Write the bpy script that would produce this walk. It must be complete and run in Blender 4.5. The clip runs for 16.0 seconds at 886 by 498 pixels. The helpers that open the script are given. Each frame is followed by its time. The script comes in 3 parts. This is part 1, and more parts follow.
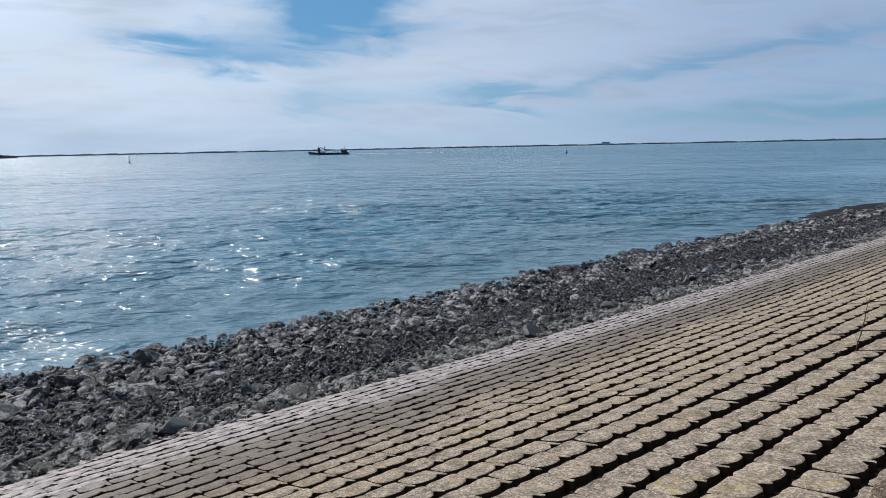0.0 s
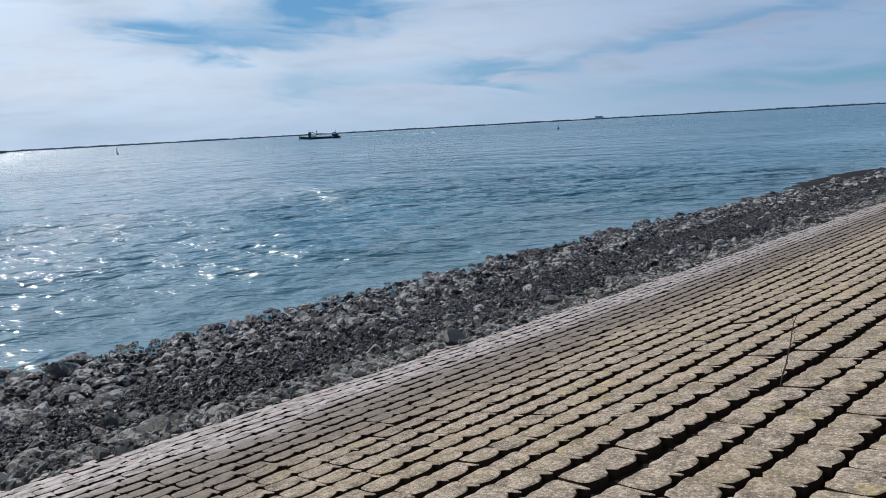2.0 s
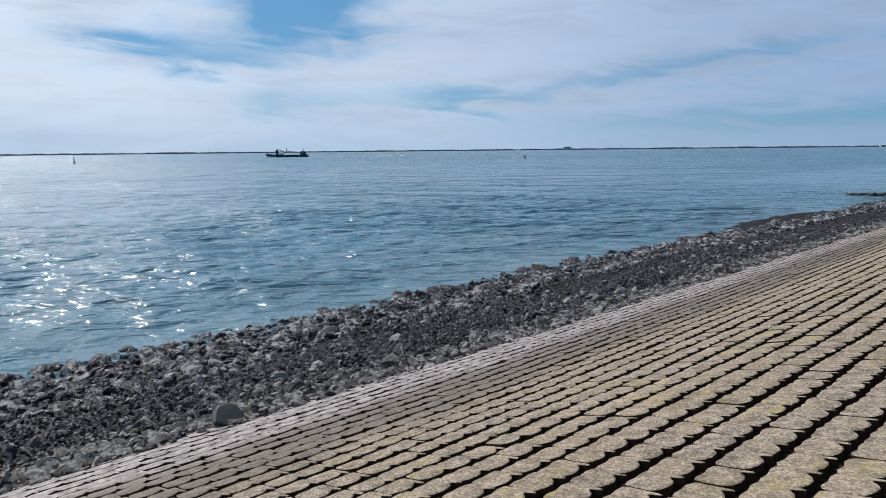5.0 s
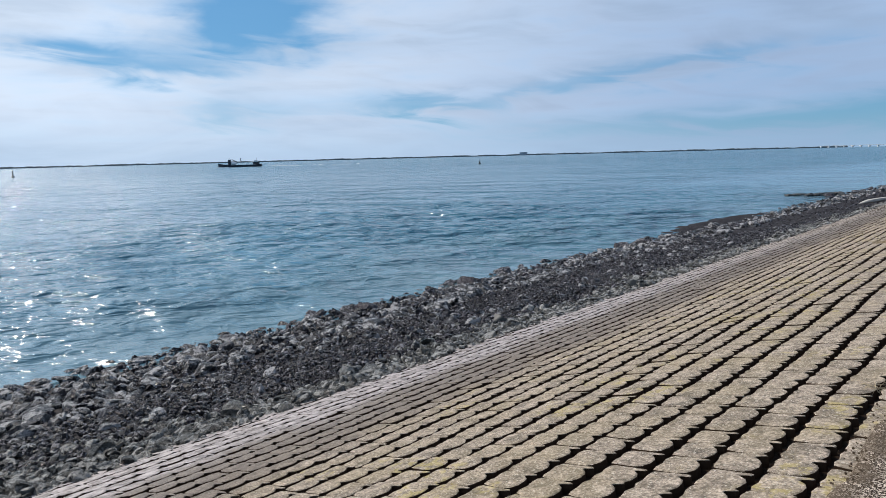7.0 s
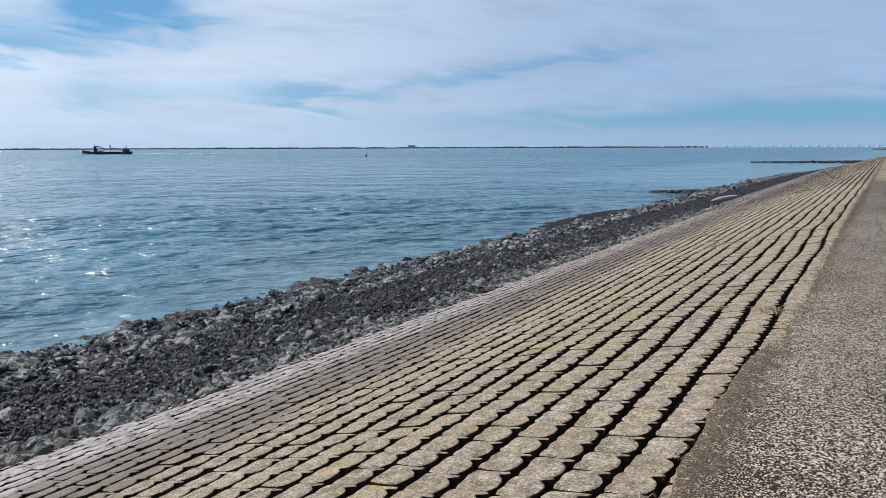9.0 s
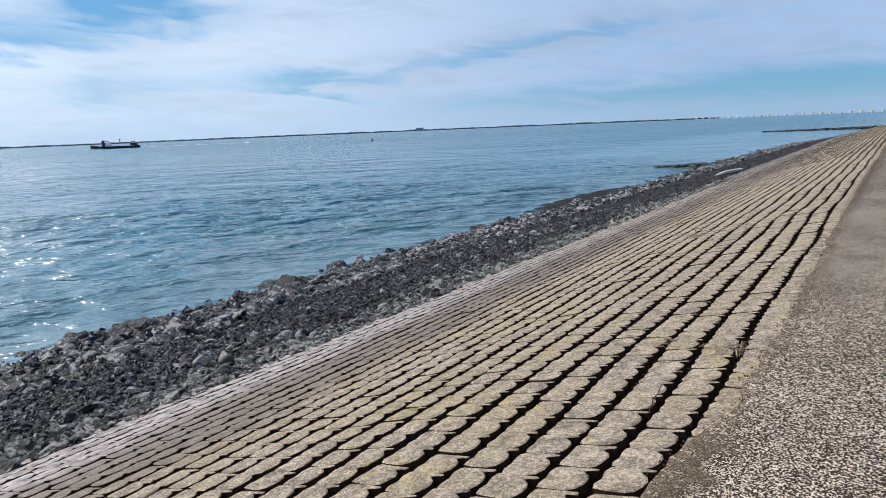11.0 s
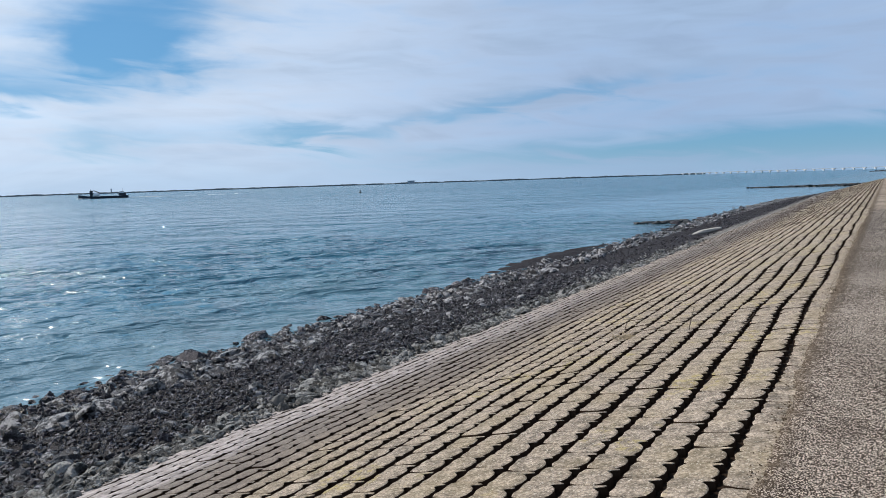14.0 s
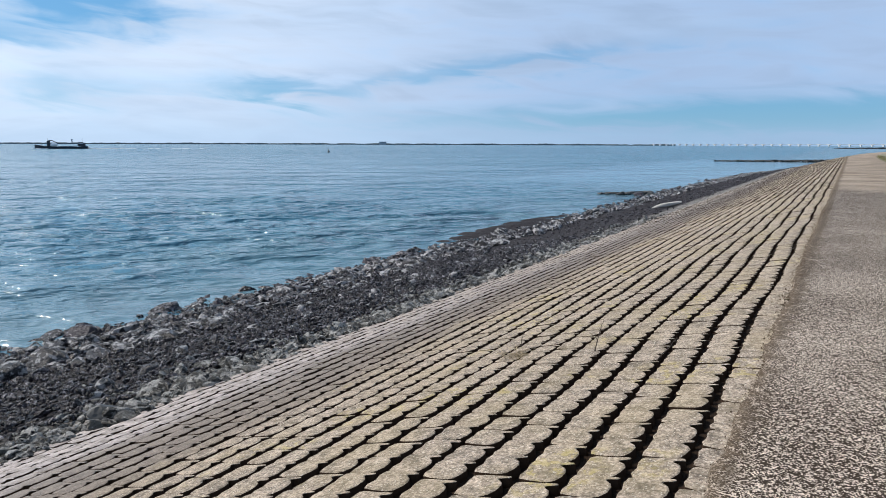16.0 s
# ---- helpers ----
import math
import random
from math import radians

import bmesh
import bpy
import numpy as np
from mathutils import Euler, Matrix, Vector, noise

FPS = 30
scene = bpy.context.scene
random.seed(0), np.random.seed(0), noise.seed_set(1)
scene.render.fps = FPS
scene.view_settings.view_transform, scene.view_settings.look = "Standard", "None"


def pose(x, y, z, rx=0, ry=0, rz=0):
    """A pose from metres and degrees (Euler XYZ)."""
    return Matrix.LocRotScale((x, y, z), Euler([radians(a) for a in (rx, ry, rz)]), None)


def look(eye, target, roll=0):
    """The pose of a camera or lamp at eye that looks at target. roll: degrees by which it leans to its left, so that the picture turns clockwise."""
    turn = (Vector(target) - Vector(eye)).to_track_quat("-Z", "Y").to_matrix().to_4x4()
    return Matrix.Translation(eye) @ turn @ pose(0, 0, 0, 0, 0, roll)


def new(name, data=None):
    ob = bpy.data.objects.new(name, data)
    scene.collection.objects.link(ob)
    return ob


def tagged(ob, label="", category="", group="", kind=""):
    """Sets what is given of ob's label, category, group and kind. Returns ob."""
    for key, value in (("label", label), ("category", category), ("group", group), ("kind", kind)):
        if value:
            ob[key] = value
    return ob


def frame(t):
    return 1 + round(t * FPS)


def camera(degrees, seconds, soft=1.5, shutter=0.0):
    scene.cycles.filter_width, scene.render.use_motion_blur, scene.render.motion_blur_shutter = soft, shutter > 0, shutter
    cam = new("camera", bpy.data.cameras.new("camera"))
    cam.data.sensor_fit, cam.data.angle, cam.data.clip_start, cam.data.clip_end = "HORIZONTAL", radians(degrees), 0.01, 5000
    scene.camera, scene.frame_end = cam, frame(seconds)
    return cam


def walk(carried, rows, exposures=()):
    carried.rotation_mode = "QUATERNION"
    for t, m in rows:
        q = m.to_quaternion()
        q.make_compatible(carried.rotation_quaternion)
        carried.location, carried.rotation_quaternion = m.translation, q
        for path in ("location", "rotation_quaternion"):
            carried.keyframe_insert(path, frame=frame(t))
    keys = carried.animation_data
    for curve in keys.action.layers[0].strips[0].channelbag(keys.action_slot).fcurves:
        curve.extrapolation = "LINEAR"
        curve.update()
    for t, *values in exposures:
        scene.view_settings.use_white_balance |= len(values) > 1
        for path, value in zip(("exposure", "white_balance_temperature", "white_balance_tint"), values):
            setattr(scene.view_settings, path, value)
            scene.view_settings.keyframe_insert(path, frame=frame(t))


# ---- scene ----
cam = camera(68.6, 16.0, soft=0.6)
METRES, EYE, TILT, LEAN, TURN = 19.0, 1.68, -8.9, 1.13, 52.0
ROWS = [
    (0.0, 0.0, 0.0, 0.0, 0.0, 0.0, 0.0),
    (0.5, 0.0187, 0.0211, 0.0027, 1.52, 0.63, 0.85),
    (1.0, 0.0383, 0.0431, 0.0067, -0.04, 0.87, 2.68),
    (1.5, 0.0573, 0.0604, 0.0093, 1.85, -1.03, 2.06),
    (2.0, 0.0785, 0.0797, 0.0126, -0.31, -1.73, 2.03),
    (2.5, 0.0995, 0.0981, 0.0156, 3.7, -1.85, 0.87),
    (3.0, 0.1234, 0.1177, 0.0184, -0.41, -0.56, 0.68),
    (5.5, 0.2336, 0.198, 0.0351, -4.3, 0.81, 0.03),
    (6.0, 0.2571, 0.2142, 0.0385, -7.7, 1.24, 2.02),
    (6.5, 0.2826, 0.2323, 0.0422, -8.52, 0.05, 2.06),
    (7.0, 0.3049, 0.251, 0.0461, -6.72, 0.86, 1.37),
    (7.5, 0.3288, 0.2705, 0.0489, -4.63, -3.38, 0.77),
    (8.0, 0.3543, 0.2942, 0.0526, -12.89, -1.73, 1.85),
    (8.5, 0.3799, 0.315, 0.0563, -12.11, 0.49, 1.81),
    (9.0, 0.405, 0.3353, 0.0588, -16.47, -0.04, 1.63),
    (9.5, 0.4349, 0.3555, 0.0636, -15.83, 0.46, 3.35),
    (10.0, 0.4584, 0.3719, 0.0668, -16.21, 0.32, 3.54),
    (12.5, 0.5798, 0.476, 0.0859, -13.37, -4.6, 3.21),
    (13.0, 0.6072, 0.4999, 0.0886, -14.42, -4.38, 1.68),
    (13.5, 0.6324, 0.5239, 0.0932, -15.44, -1.05, 0.62),
    (14.0, 0.66, 0.5476, 0.0985, -16.26, 2.95, 3.27),
    (14.5, 0.6878, 0.572, 0.1023, -19.74, 1.92, 4.45),
    (15.0, 0.7118, 0.593, 0.1063, -22.23, 0.45, 4.8),
    (15.5, 0.7378, 0.6143, 0.1109, -18.53, 1.06, 3.05),
    (16.0, 0.7603, 0.6354, 0.1137, -18.94, -0.4, 1.64),
]
walk(cam, [(t, pose(0, 0, EYE, TILT, LEAN, TURN) @ pose(METRES * x, METRES * y, METRES * z, 90 + pitch, roll, yaw)) for t, x, y, z, yaw, pitch, roll in ROWS],
     [(0.0, -0.35), (3.0, -0.36), (5.5, -0.28), (7.3, -0.17), (8.5, -0.16), (9.5, -0.14), (10.2, -0.10), (12.5, 0.0), (13.2, 0.0), (14.0, -0.17), (14.7, -0.05), (15.2, -0.03), (15.6, -0.05), (16.0, 0.0)])

# ---- light ----
SUN_AZ, SUN_EL = 100.0, 41.0      # degrees: azimuth to the left of +y, height above the horizon


def heading(az, el):
    a, e = radians(az), radians(el)
    return Vector((-math.sin(a) * math.cos(e), math.cos(a) * math.cos(e), math.sin(e)))


sun = new("sun", bpy.data.lights.new("sun", "SUN"))
sun.data.energy, sun.data.angle, sun.data.color = 5.0, radians(0.6), (1.0, 0.91, 0.81)
sun.matrix_world = look((0, 0, 50), Vector((0, 0, 50)) - heading(SUN_AZ, SUN_EL))


class Nodes:
    """Short hand for a node tree."""

    def __init__(self, tree):
        self.tree = tree
        tree.nodes.clear()

    def add(self, kind, **fields):
        node = self.tree.nodes.new(kind)
        for key, value in fields.items():
            setattr(node, key, value)
        return node

    def put(self, socket, value):
        if isinstance(value, bpy.types.NodeSocket):
            self.tree.links.new(value, socket)
        elif value is not None:
            socket.default_value = value

    def math(self, op, a, b=0.0, c=0.0, clamp=False):
        node = self.add("ShaderNodeMath", operation=op, use_clamp=clamp)
        for i, v in enumerate((a, b, c)):
            self.put(node.inputs[i], v)
        return node.outputs[0]

    def mix(self, f, a, b, blend="MIX"):
        node = self.add("ShaderNodeMix", data_type="RGBA", blend_type=blend)
        self.put(node.inputs[0], f)
        for socket, v in ((node.inputs[6], a), (node.inputs[7], b)):
            self.put(socket, (*v, 1) if isinstance(v, tuple) and len(v) == 3 else v)
        return node.outputs[2]

    def ramp(self, f, *stops):
        """A smooth step or a run of values: (place, grey) or (place, colour)."""
        node = self.add("ShaderNodeValToRGB")
        el = node.color_ramp.elements
        while len(el) < len(stops):
            el.new(0.5)
        for e, (p, v) in zip(el, stops):
            e.position = p
            e.color = (v, v, v, 1) if isinstance(v, (int, float)) else (*v, 1)
        self.put(node.inputs[0], f)
        return node.outputs[0]

    def span(self, f, lo, hi, a=0.0, b=1.0):
        node = self.add("ShaderNodeMapRange", interpolation_type="SMOOTHSTEP")
        for i, v in enumerate((f, lo, hi, a, b)):
            self.put(node.inputs[i], v)
        return node.outputs[0]

    def noise(self, vec, scale, detail=4.0, rough=0.55, warp=0.0):
        node = self.add("ShaderNodeTexNoise")
        for key, v in (("Vector", vec), ("Scale", scale), ("Detail", detail), ("Roughness", rough), ("Distortion", warp)):
            self.put(node.inputs[key], v)
        return node.outputs[0]

    def cells(self, vec, scale, feature="F1", out="Distance"):
        node = self.add("ShaderNodeTexVoronoi", feature=feature)
        self.put(node.inputs["Vector"], vec)
        self.put(node.inputs["Scale"], scale)
        return node.outputs[out]

    def stretch(self, vec, sx, sy, sz, rz=0.0):
        node = self.add("ShaderNodeMapping", vector_type="TEXTURE")
        self.put(node.inputs["Vector"], vec)
        node.inputs["Scale"].default_value = (1 / sx, 1 / sy, 1 / sz)
        node.inputs["Rotation"].default_value = (0, 0, radians(rz))
        return node.outputs[0]

    def bump(self, height, strength, distance, normal=None):
        node = self.add("ShaderNodeBump")
        for key, v in (("Height", height), ("Strength", strength), ("Distance", distance)):
            self.put(node.inputs[key], v)
        if normal is not None:
            self.put(node.inputs["Normal"], normal)
        return node.outputs[0]


def make_world():
    world = bpy.data.worlds.new("sky")
    scene.world = world
    world.use_nodes = True
    n = Nodes(world.node_tree)
    sky = n.add("ShaderNodeTexSky", sky_type="NISHITA", sun_disc=False, sun_elevation=radians(SUN_EL), sun_rotation=radians(-SUN_AZ))
    sky.air_density, sky.dust_density, sky.ozone_density = 1.0, 0.1, 1.5
    blue = n.mix(0.55, n.mix(1.0, sky.outputs[0], SKY_GAIN, "MULTIPLY"), (0.14, 0.44, 0.80))
    way = n.add("ShaderNodeTexCoord").outputs["Generated"]
    split = n.add("ShaderNodeSeparateXYZ")
    n.put(split.inputs[0], way)
    x, y, z = split.outputs
    az = n.math("MULTIPLY", n.math("ARCTAN2", n.math("MULTIPLY", x, -1.0), y), 57.2958)
    el = n.math("MULTIPLY", n.math("ARCSINE", z), 57.2958)

    def field(sa, se, lean):
        node = n.add("ShaderNodeCombineXYZ")
        n.put(node.inputs[0], n.math("MULTIPLY", n.math("ADD", az, n.math("MULTIPLY", el, lean)), sa))
        n.put(node.inputs[1], n.math("MULTIPLY", el, se))
        return node.outputs[0]

    wisps = n.noise(field(0.055, 0.24, 0.9), 1.0, 5.0, 0.5, 0.7)
    fine = n.noise(field(0.14, 0.55, -1.6), 1.0, 4.0, 0.5, 1.0)
    streak = n.noise(field(0.06, 0.9, 0.5), 1.0, 4.0, 0.5, 0.6)
    bend = n.noise(field(0.12, 0.30, 0.3), 1.0, 5.0, 0.55)

    def gap(a0, e0, wide, high, lean):
        """A soft hole in the cloud, drawn out and leaning."""
        da = n.math("ADD", n.math("SUBTRACT", az, a0), n.math("MULTIPLY", n.math("SUBTRACT", bend, 0.5), 11.0))
        de = n.math("ADD", n.math("SUBTRACT", n.math("SUBTRACT", el, e0), n.math("MULTIPLY", da, lean)), n.math("MULTIPLY", n.math("SUBTRACT", fine, 0.5), 4.0 * min(1.0, high)))
        r = n.math("ADD", n.math("POWER", n.math("DIVIDE", da, wide), 2.0), n.math("POWER", n.math("DIVIDE", de, high), 2.0))
        return n.math("EXPONENT", n.math("MULTIPLY", r, -1.0))

    clear = n.math("MULTIPLY", n.math("SUBTRACT", 0.44, wisps), 0.9)
    for weight, *hole in GAPS:
        clear = n.math("ADD", clear, n.math("MULTIPLY", gap(*hole), weight))
    clear = n.math("ADD", clear, n.math("MULTIPLY", n.math("SUBTRACT", fine, 0.52), 0.8))
    clear = n.math("ADD", clear, n.math("MULTIPLY", n.math("SUBTRACT", streak, 0.52), 0.5))
    clear = n.span(clear, -0.15, 0.95, 0.0, 0.96)
    clear = n.math("MULTIPLY", clear, n.span(el, -0.2, 2.2, 0.25, 1.0))
    # the cloud is brightest towards the sun
    toward = n.add("ShaderNodeVectorMath", operation="DOT_PRODUCT")
    n.put(toward.inputs[0], way)
    toward.inputs[1].default_value = heading(SUN_AZ, 18)
    near_sun = n.span(toward.outputs["Value"], 0.15, 1.0)
    cloud = n.mix(near_sun, CLOUD_FAR, CLOUD_SUN)
    cloud = n.mix(n.math("MULTIPLY", n.span(wisps, 0.40, 0.66), 0.4), cloud, (0.37, 0.51, 0.71))
    glare = n.add("ShaderNodeVectorMath", operation="DOT_PRODUCT")
    n.put(glare.inputs[0], way)
    glare.inputs[1].default_value = heading(SUN_AZ, SUN_EL)
    aureole = n.span(glare.outputs["Value"], 0.80, 1.0, 1.0, 2.6)
    lift = n.add("ShaderNodeVectorMath", operation="SCALE")
    n.put(lift.inputs[0], cloud)
    bright = n.math("ADD", n.math("MULTIPLY", n.math("SUBTRACT", fine, 0.5), 0.35), n.math("MULTIPLY", n.math("SUBTRACT", streak, 0.5), 0.22))
    n.put(lift.inputs["Scale"], n.math("MULTIPLY", n.math("MULTIPLY", n.math("MULTIPLY", aureole, n.span(el, 26.0, 62.0, 1.05, 0.55)), n.span(toward.outputs["Value"], -0.9, -0.2, 0.6, 1.0)), n.math("ADD", 1.03, bright)))
    colour = n.mix(clear, lift.outputs[0], blue)
    colour = n.mix(n.span(el, 0.0, 4.5, 0.5, 0.0), colour, n.mix(n.span(toward.outputs["Value"], 0.0, 0.8), HAZE_FAR, HAZE))
    back = n.add("ShaderNodeBackground")
    n.put(back.inputs[0], colour)
    back.inputs[1].default_value = 1.0
    n.put(n.add("ShaderNodeOutputWorld").inputs[0], back.outputs[0])


SKY_GAIN = (0.046, 0.072, 0.092)
CLOUD_FAR, CLOUD_SUN = (0.38, 0.52, 0.755), (0.78, 0.90, 1.07)
HAZE_FAR, HAZE = (0.31, 0.50, 0.70), (0.46, 0.66, 0.90)
# weight, azimuth, height, width, depth (degrees), lean
GAPS = [
    (1.30, 61.0, 11.2, 7.0, 3.0, -0.05), (0.80, 73.0, 8.6, 4.0, 1.0, 0.08), (0.60, 67.0, 7.4, 5.0, 0.9, 0.0),
    (0.50, 62.0, 4.2, 5.5, 1.3, 0.02), (0.55, 47.0, 4.3, 7.5, 1.0, 0.05), (0.72, 29.0, 6.4, 14.0, 0.9, -0.13),
    (0.60, 24.0, 2.0, 16.0, 0.9, 0.0), (1.0, 4.0, 2.2, 15.0, 1.7, 0.0), (0.5, 58.0, 15.5, 9.0, 2.0, 0.1),
]
make_world()


# ---- materials ----
def material(name, build):
    m = bpy.data.materials.new(name)
    m.use_nodes = True
    n = Nodes(m.node_tree)
    bsdf = n.add("ShaderNodeBsdfPrincipled")
    build(n, bsdf.inputs)
    n.put(n.add("ShaderNodeOutputMaterial").inputs[0], bsdf.outputs[0])
    return m


def place(n):
    return n.add("ShaderNodeNewGeometry").outputs["Position"]


def one_by_one(n):
    """A random value for each piece, loose or joined."""
    a = n.add("ShaderNodeObjectInfo").outputs["Random"]
    b = n.add("ShaderNodeNewGeometry").outputs["Random Per Island"]
    return n.math("FRACT", n.math("ADD", a, b))


def across(n, vec):
    """Metres across the dike, to the right of its line, which runs a little to the left of y."""
    split = n.add("ShaderNodeSeparateXYZ")
    n.put(split.inputs[0], vec)
    x, y, _ = split.outputs
    near = n.math("MULTIPLY", n.math("SUBTRACT", n.math("MINIMUM", y, 30.0), 14.0), 0.027)
    far = n.math("MULTIPLY", n.math("MAXIMUM", n.math("SUBTRACT", y, 30.0), 0.0), 0.02)
    return n.math("ADD", x, n.math("ADD", near, far))


def concrete(n, out):
    p = place(n)
    pick = one_by_one(n)
    u = n.math("ADD", across(n, p), n.math("MULTIPLY", n.math("SUBTRACT", n.noise(p, 0.8, 3), 0.5), 1.6))
    grit = n.noise(p, 110, 3, 0.7)
    blotch = n.noise(p, 9, 5, 0.65)
    col = n.mix(n.span(blotch, 0.3, 0.7), (0.12, 0.102, 0.083), (0.42, 0.355, 0.29))
    col = n.mix(n.math("MULTIPLY", n.span(pick, 0, 1, 0.0, 1.0), 0.4), col, (0.34, 0.285, 0.22))
    mottle = n.noise(p, 42, 4, 0.7)
    col = n.mix(n.span(mottle, 0.35, 0.68, 0.0, 1.0), n.mix(1.0, col, (0.50, 0.485, 0.47), "MULTIPLY"), n.mix(1.0, col, (1.42, 1.40, 1.37), "MULTIPLY"))
    # chips of aggregate
    chips = n.cells(p, 48, out="Distance")
    col = n.mix(n.math("MULTIPLY", n.span(chips, 0.20, 0.46, 0.7, 0), n.span(n.noise(p, 75, 4, 0.7), 0.47, 0.6)), col, (0.78, 0.72, 0.62))
    col = n.mix(n.span(grit, 0.5, 0.3, 0, 0.6), col, (0.09, 0.08, 0.065))
    # algae film and yellow lichen on the dry upper rows
    film = n.math("MULTIPLY", n.span(n.noise(p, 1.3, 4, 0.6), 0.42, 0.66), n.span(u, -6.2, -4.6))
    col = n.mix(n.math("MULTIPLY", film, 0.22), col, (0.27, 0.215, 0.10))
    spots = n.math("MULTIPLY", n.span(n.noise(p, 11, 6, 0.7), 0.50, 0.58), n.span(n.noise(p, 1.1, 3), 0.55, 0.64))
    spots = n.math("MULTIPLY", spots, n.span(u, -6.0, -4.5))
    col = n.mix(n.math("MULTIPLY", spots, 0.45), col, (0.40, 0.33, 0.10))
    # dark weed belt, then the pale silted foot
    belt = n.math("MULTIPLY", n.span(u, -4.6, -5.8), n.span(u, -7.6, -6.6))
    col = n.mix(n.math("MULTIPLY", belt, 0.62), col, (0.085, 0.072, 0.068))
    along = n.add("ShaderNodeSeparateXYZ")
    n.put(along.inputs[0], p)
    foot = n.math("MULTIPLY", n.span(u, -6.5, -7.2), n.span(along.outputs[1], 14.0, 40.0, 1.0, 0.2))
    col = n.mix(n.math("MULTIPLY", foot, 0.75), col, n.mix(n.span(n.noise(p, 7, 7, 0.75), 0.36, 0.64), (0.09, 0.082, 0.085), (0.48, 0.435, 0.44)))
    n.put(out["Base Color"], col)
    n.put(out["Roughness"], n.span(u, -5.0, -7.0, 0.95, 0.6))
    n.put(out["Specular IOR Level"], 0.25)
    h = n.math("ADD", n.math("MULTIPLY", grit, 0.5), n.math("ADD", n.math("MULTIPLY", blotch, 1.2), n.span(chips, 0.3, 0.15, 0, 0.5)))
    n.put(out["Normal"], n.bump(h, 0.9, 0.010))


def stone(dark, light, pale_glint, pale, size):
    """Wet stone, black with weed; its pale patches, that many to the metre, paint in sun highlights and pale stone."""
    def build(n, out):
        p = place(n)
        pick = one_by_one(n)
        col = n.mix(n.span(n.noise(p, 7, 6, 0.65), 0.36, 0.68), dark, light)
        col = n.mix(n.span(pick, 0.6, 1.0, 0.0, 0.7), col, tuple(2.6 * c for c in light))
        level = n.math("ADD", n.math("MULTIPLY", n.math("SUBTRACT", pick, 0.5), -0.10), n.noise(p, size, 7, 0.72))
        # pale patches stand in for glints of sun on the wet faces
        dry = n.span(level, pale - 0.035, pale + 0.035)
        col = n.mix(n.math("MULTIPLY", dry, 0.9), col, n.mix(n.noise(p, 22, 4), tuple(0.55 * c for c in pale_glint), pale_glint))
        col = n.mix(n.span(n.noise(p, 48, 4, 0.7), 0.52, 0.60, 0.0, 0.5), col, (0.007, 0.007, 0.008))
        n.put(out["Base Color"], col)
        n.put(out["Roughness"], n.span(n.noise(p, 8, 3), 0.3, 0.7, 0.22, 0.5))
        n.put(out["Specular IOR Level"], 0.2)
        n.put(out["Normal"], n.bump(n.noise(p, 16, 8, 0.7), 1.0, 0.08))
    return build


def bed(n, out):
    """Soil and shingle: earth under the blocks, wet shingle on the berm, silt under water, grass behind the path."""
    p = place(n)
    u = n.math("ADD", across(n, p), n.math("MULTIPLY", n.math("SUBTRACT", n.noise(p, 0.9, 3), 0.5), 1.2))
    pebbles = n.cells(p, 16, out="Color")
    grey = n.add("ShaderNodeRGBToBW")
    n.put(grey.inputs[0], pebbles)
    shingle = n.mix(n.span(grey.outputs[0], 0.2, 0.9), (0.008, 0.007, 0.008), (0.040, 0.036, 0.040))
    earth = n.mix(n.noise(p, 30, 5), (0.014, 0.009, 0.006), (0.042, 0.028, 0.019))
    silt = n.mix(n.noise(p, 7, 5, 0.65), (0.06, 0.055, 0.055), (0.22, 0.21, 0.21))
    rubble = n.mix(n.span(n.noise(p, 4.5, 6, 0.7), 0.4, 0.62), (0.025, 0.024, 0.023), (0.26, 0.25, 0.235))
    grass = n.mix(n.noise(p, 3, 6, 0.7), (0.06, 0.075, 0.022), (0.16, 0.15, 0.055))
    col = n.mix(n.span(u, -6.2, -7.0), earth, silt)
    col = n.mix(n.span(u, -7.8, -8.3), col, rubble)
    col = n.mix(n.span(u, -9.2, -10.2), col, shingle)
    col = n.mix(n.span(u, 1.4, 1.9), col, grass)
    n.put(out["Base Color"], col)
    n.put(out["Roughness"], n.span(u, -6.0, -8.0, 1.0, 0.8))
    n.put(out["Specular IOR Level"], 0.12)
    h = n.math("ADD", n.cells(p, 16), n.noise(p, 40, 5, 0.7))
    n.put(out["Normal"], n.bump(h, 0.8, 0.03))


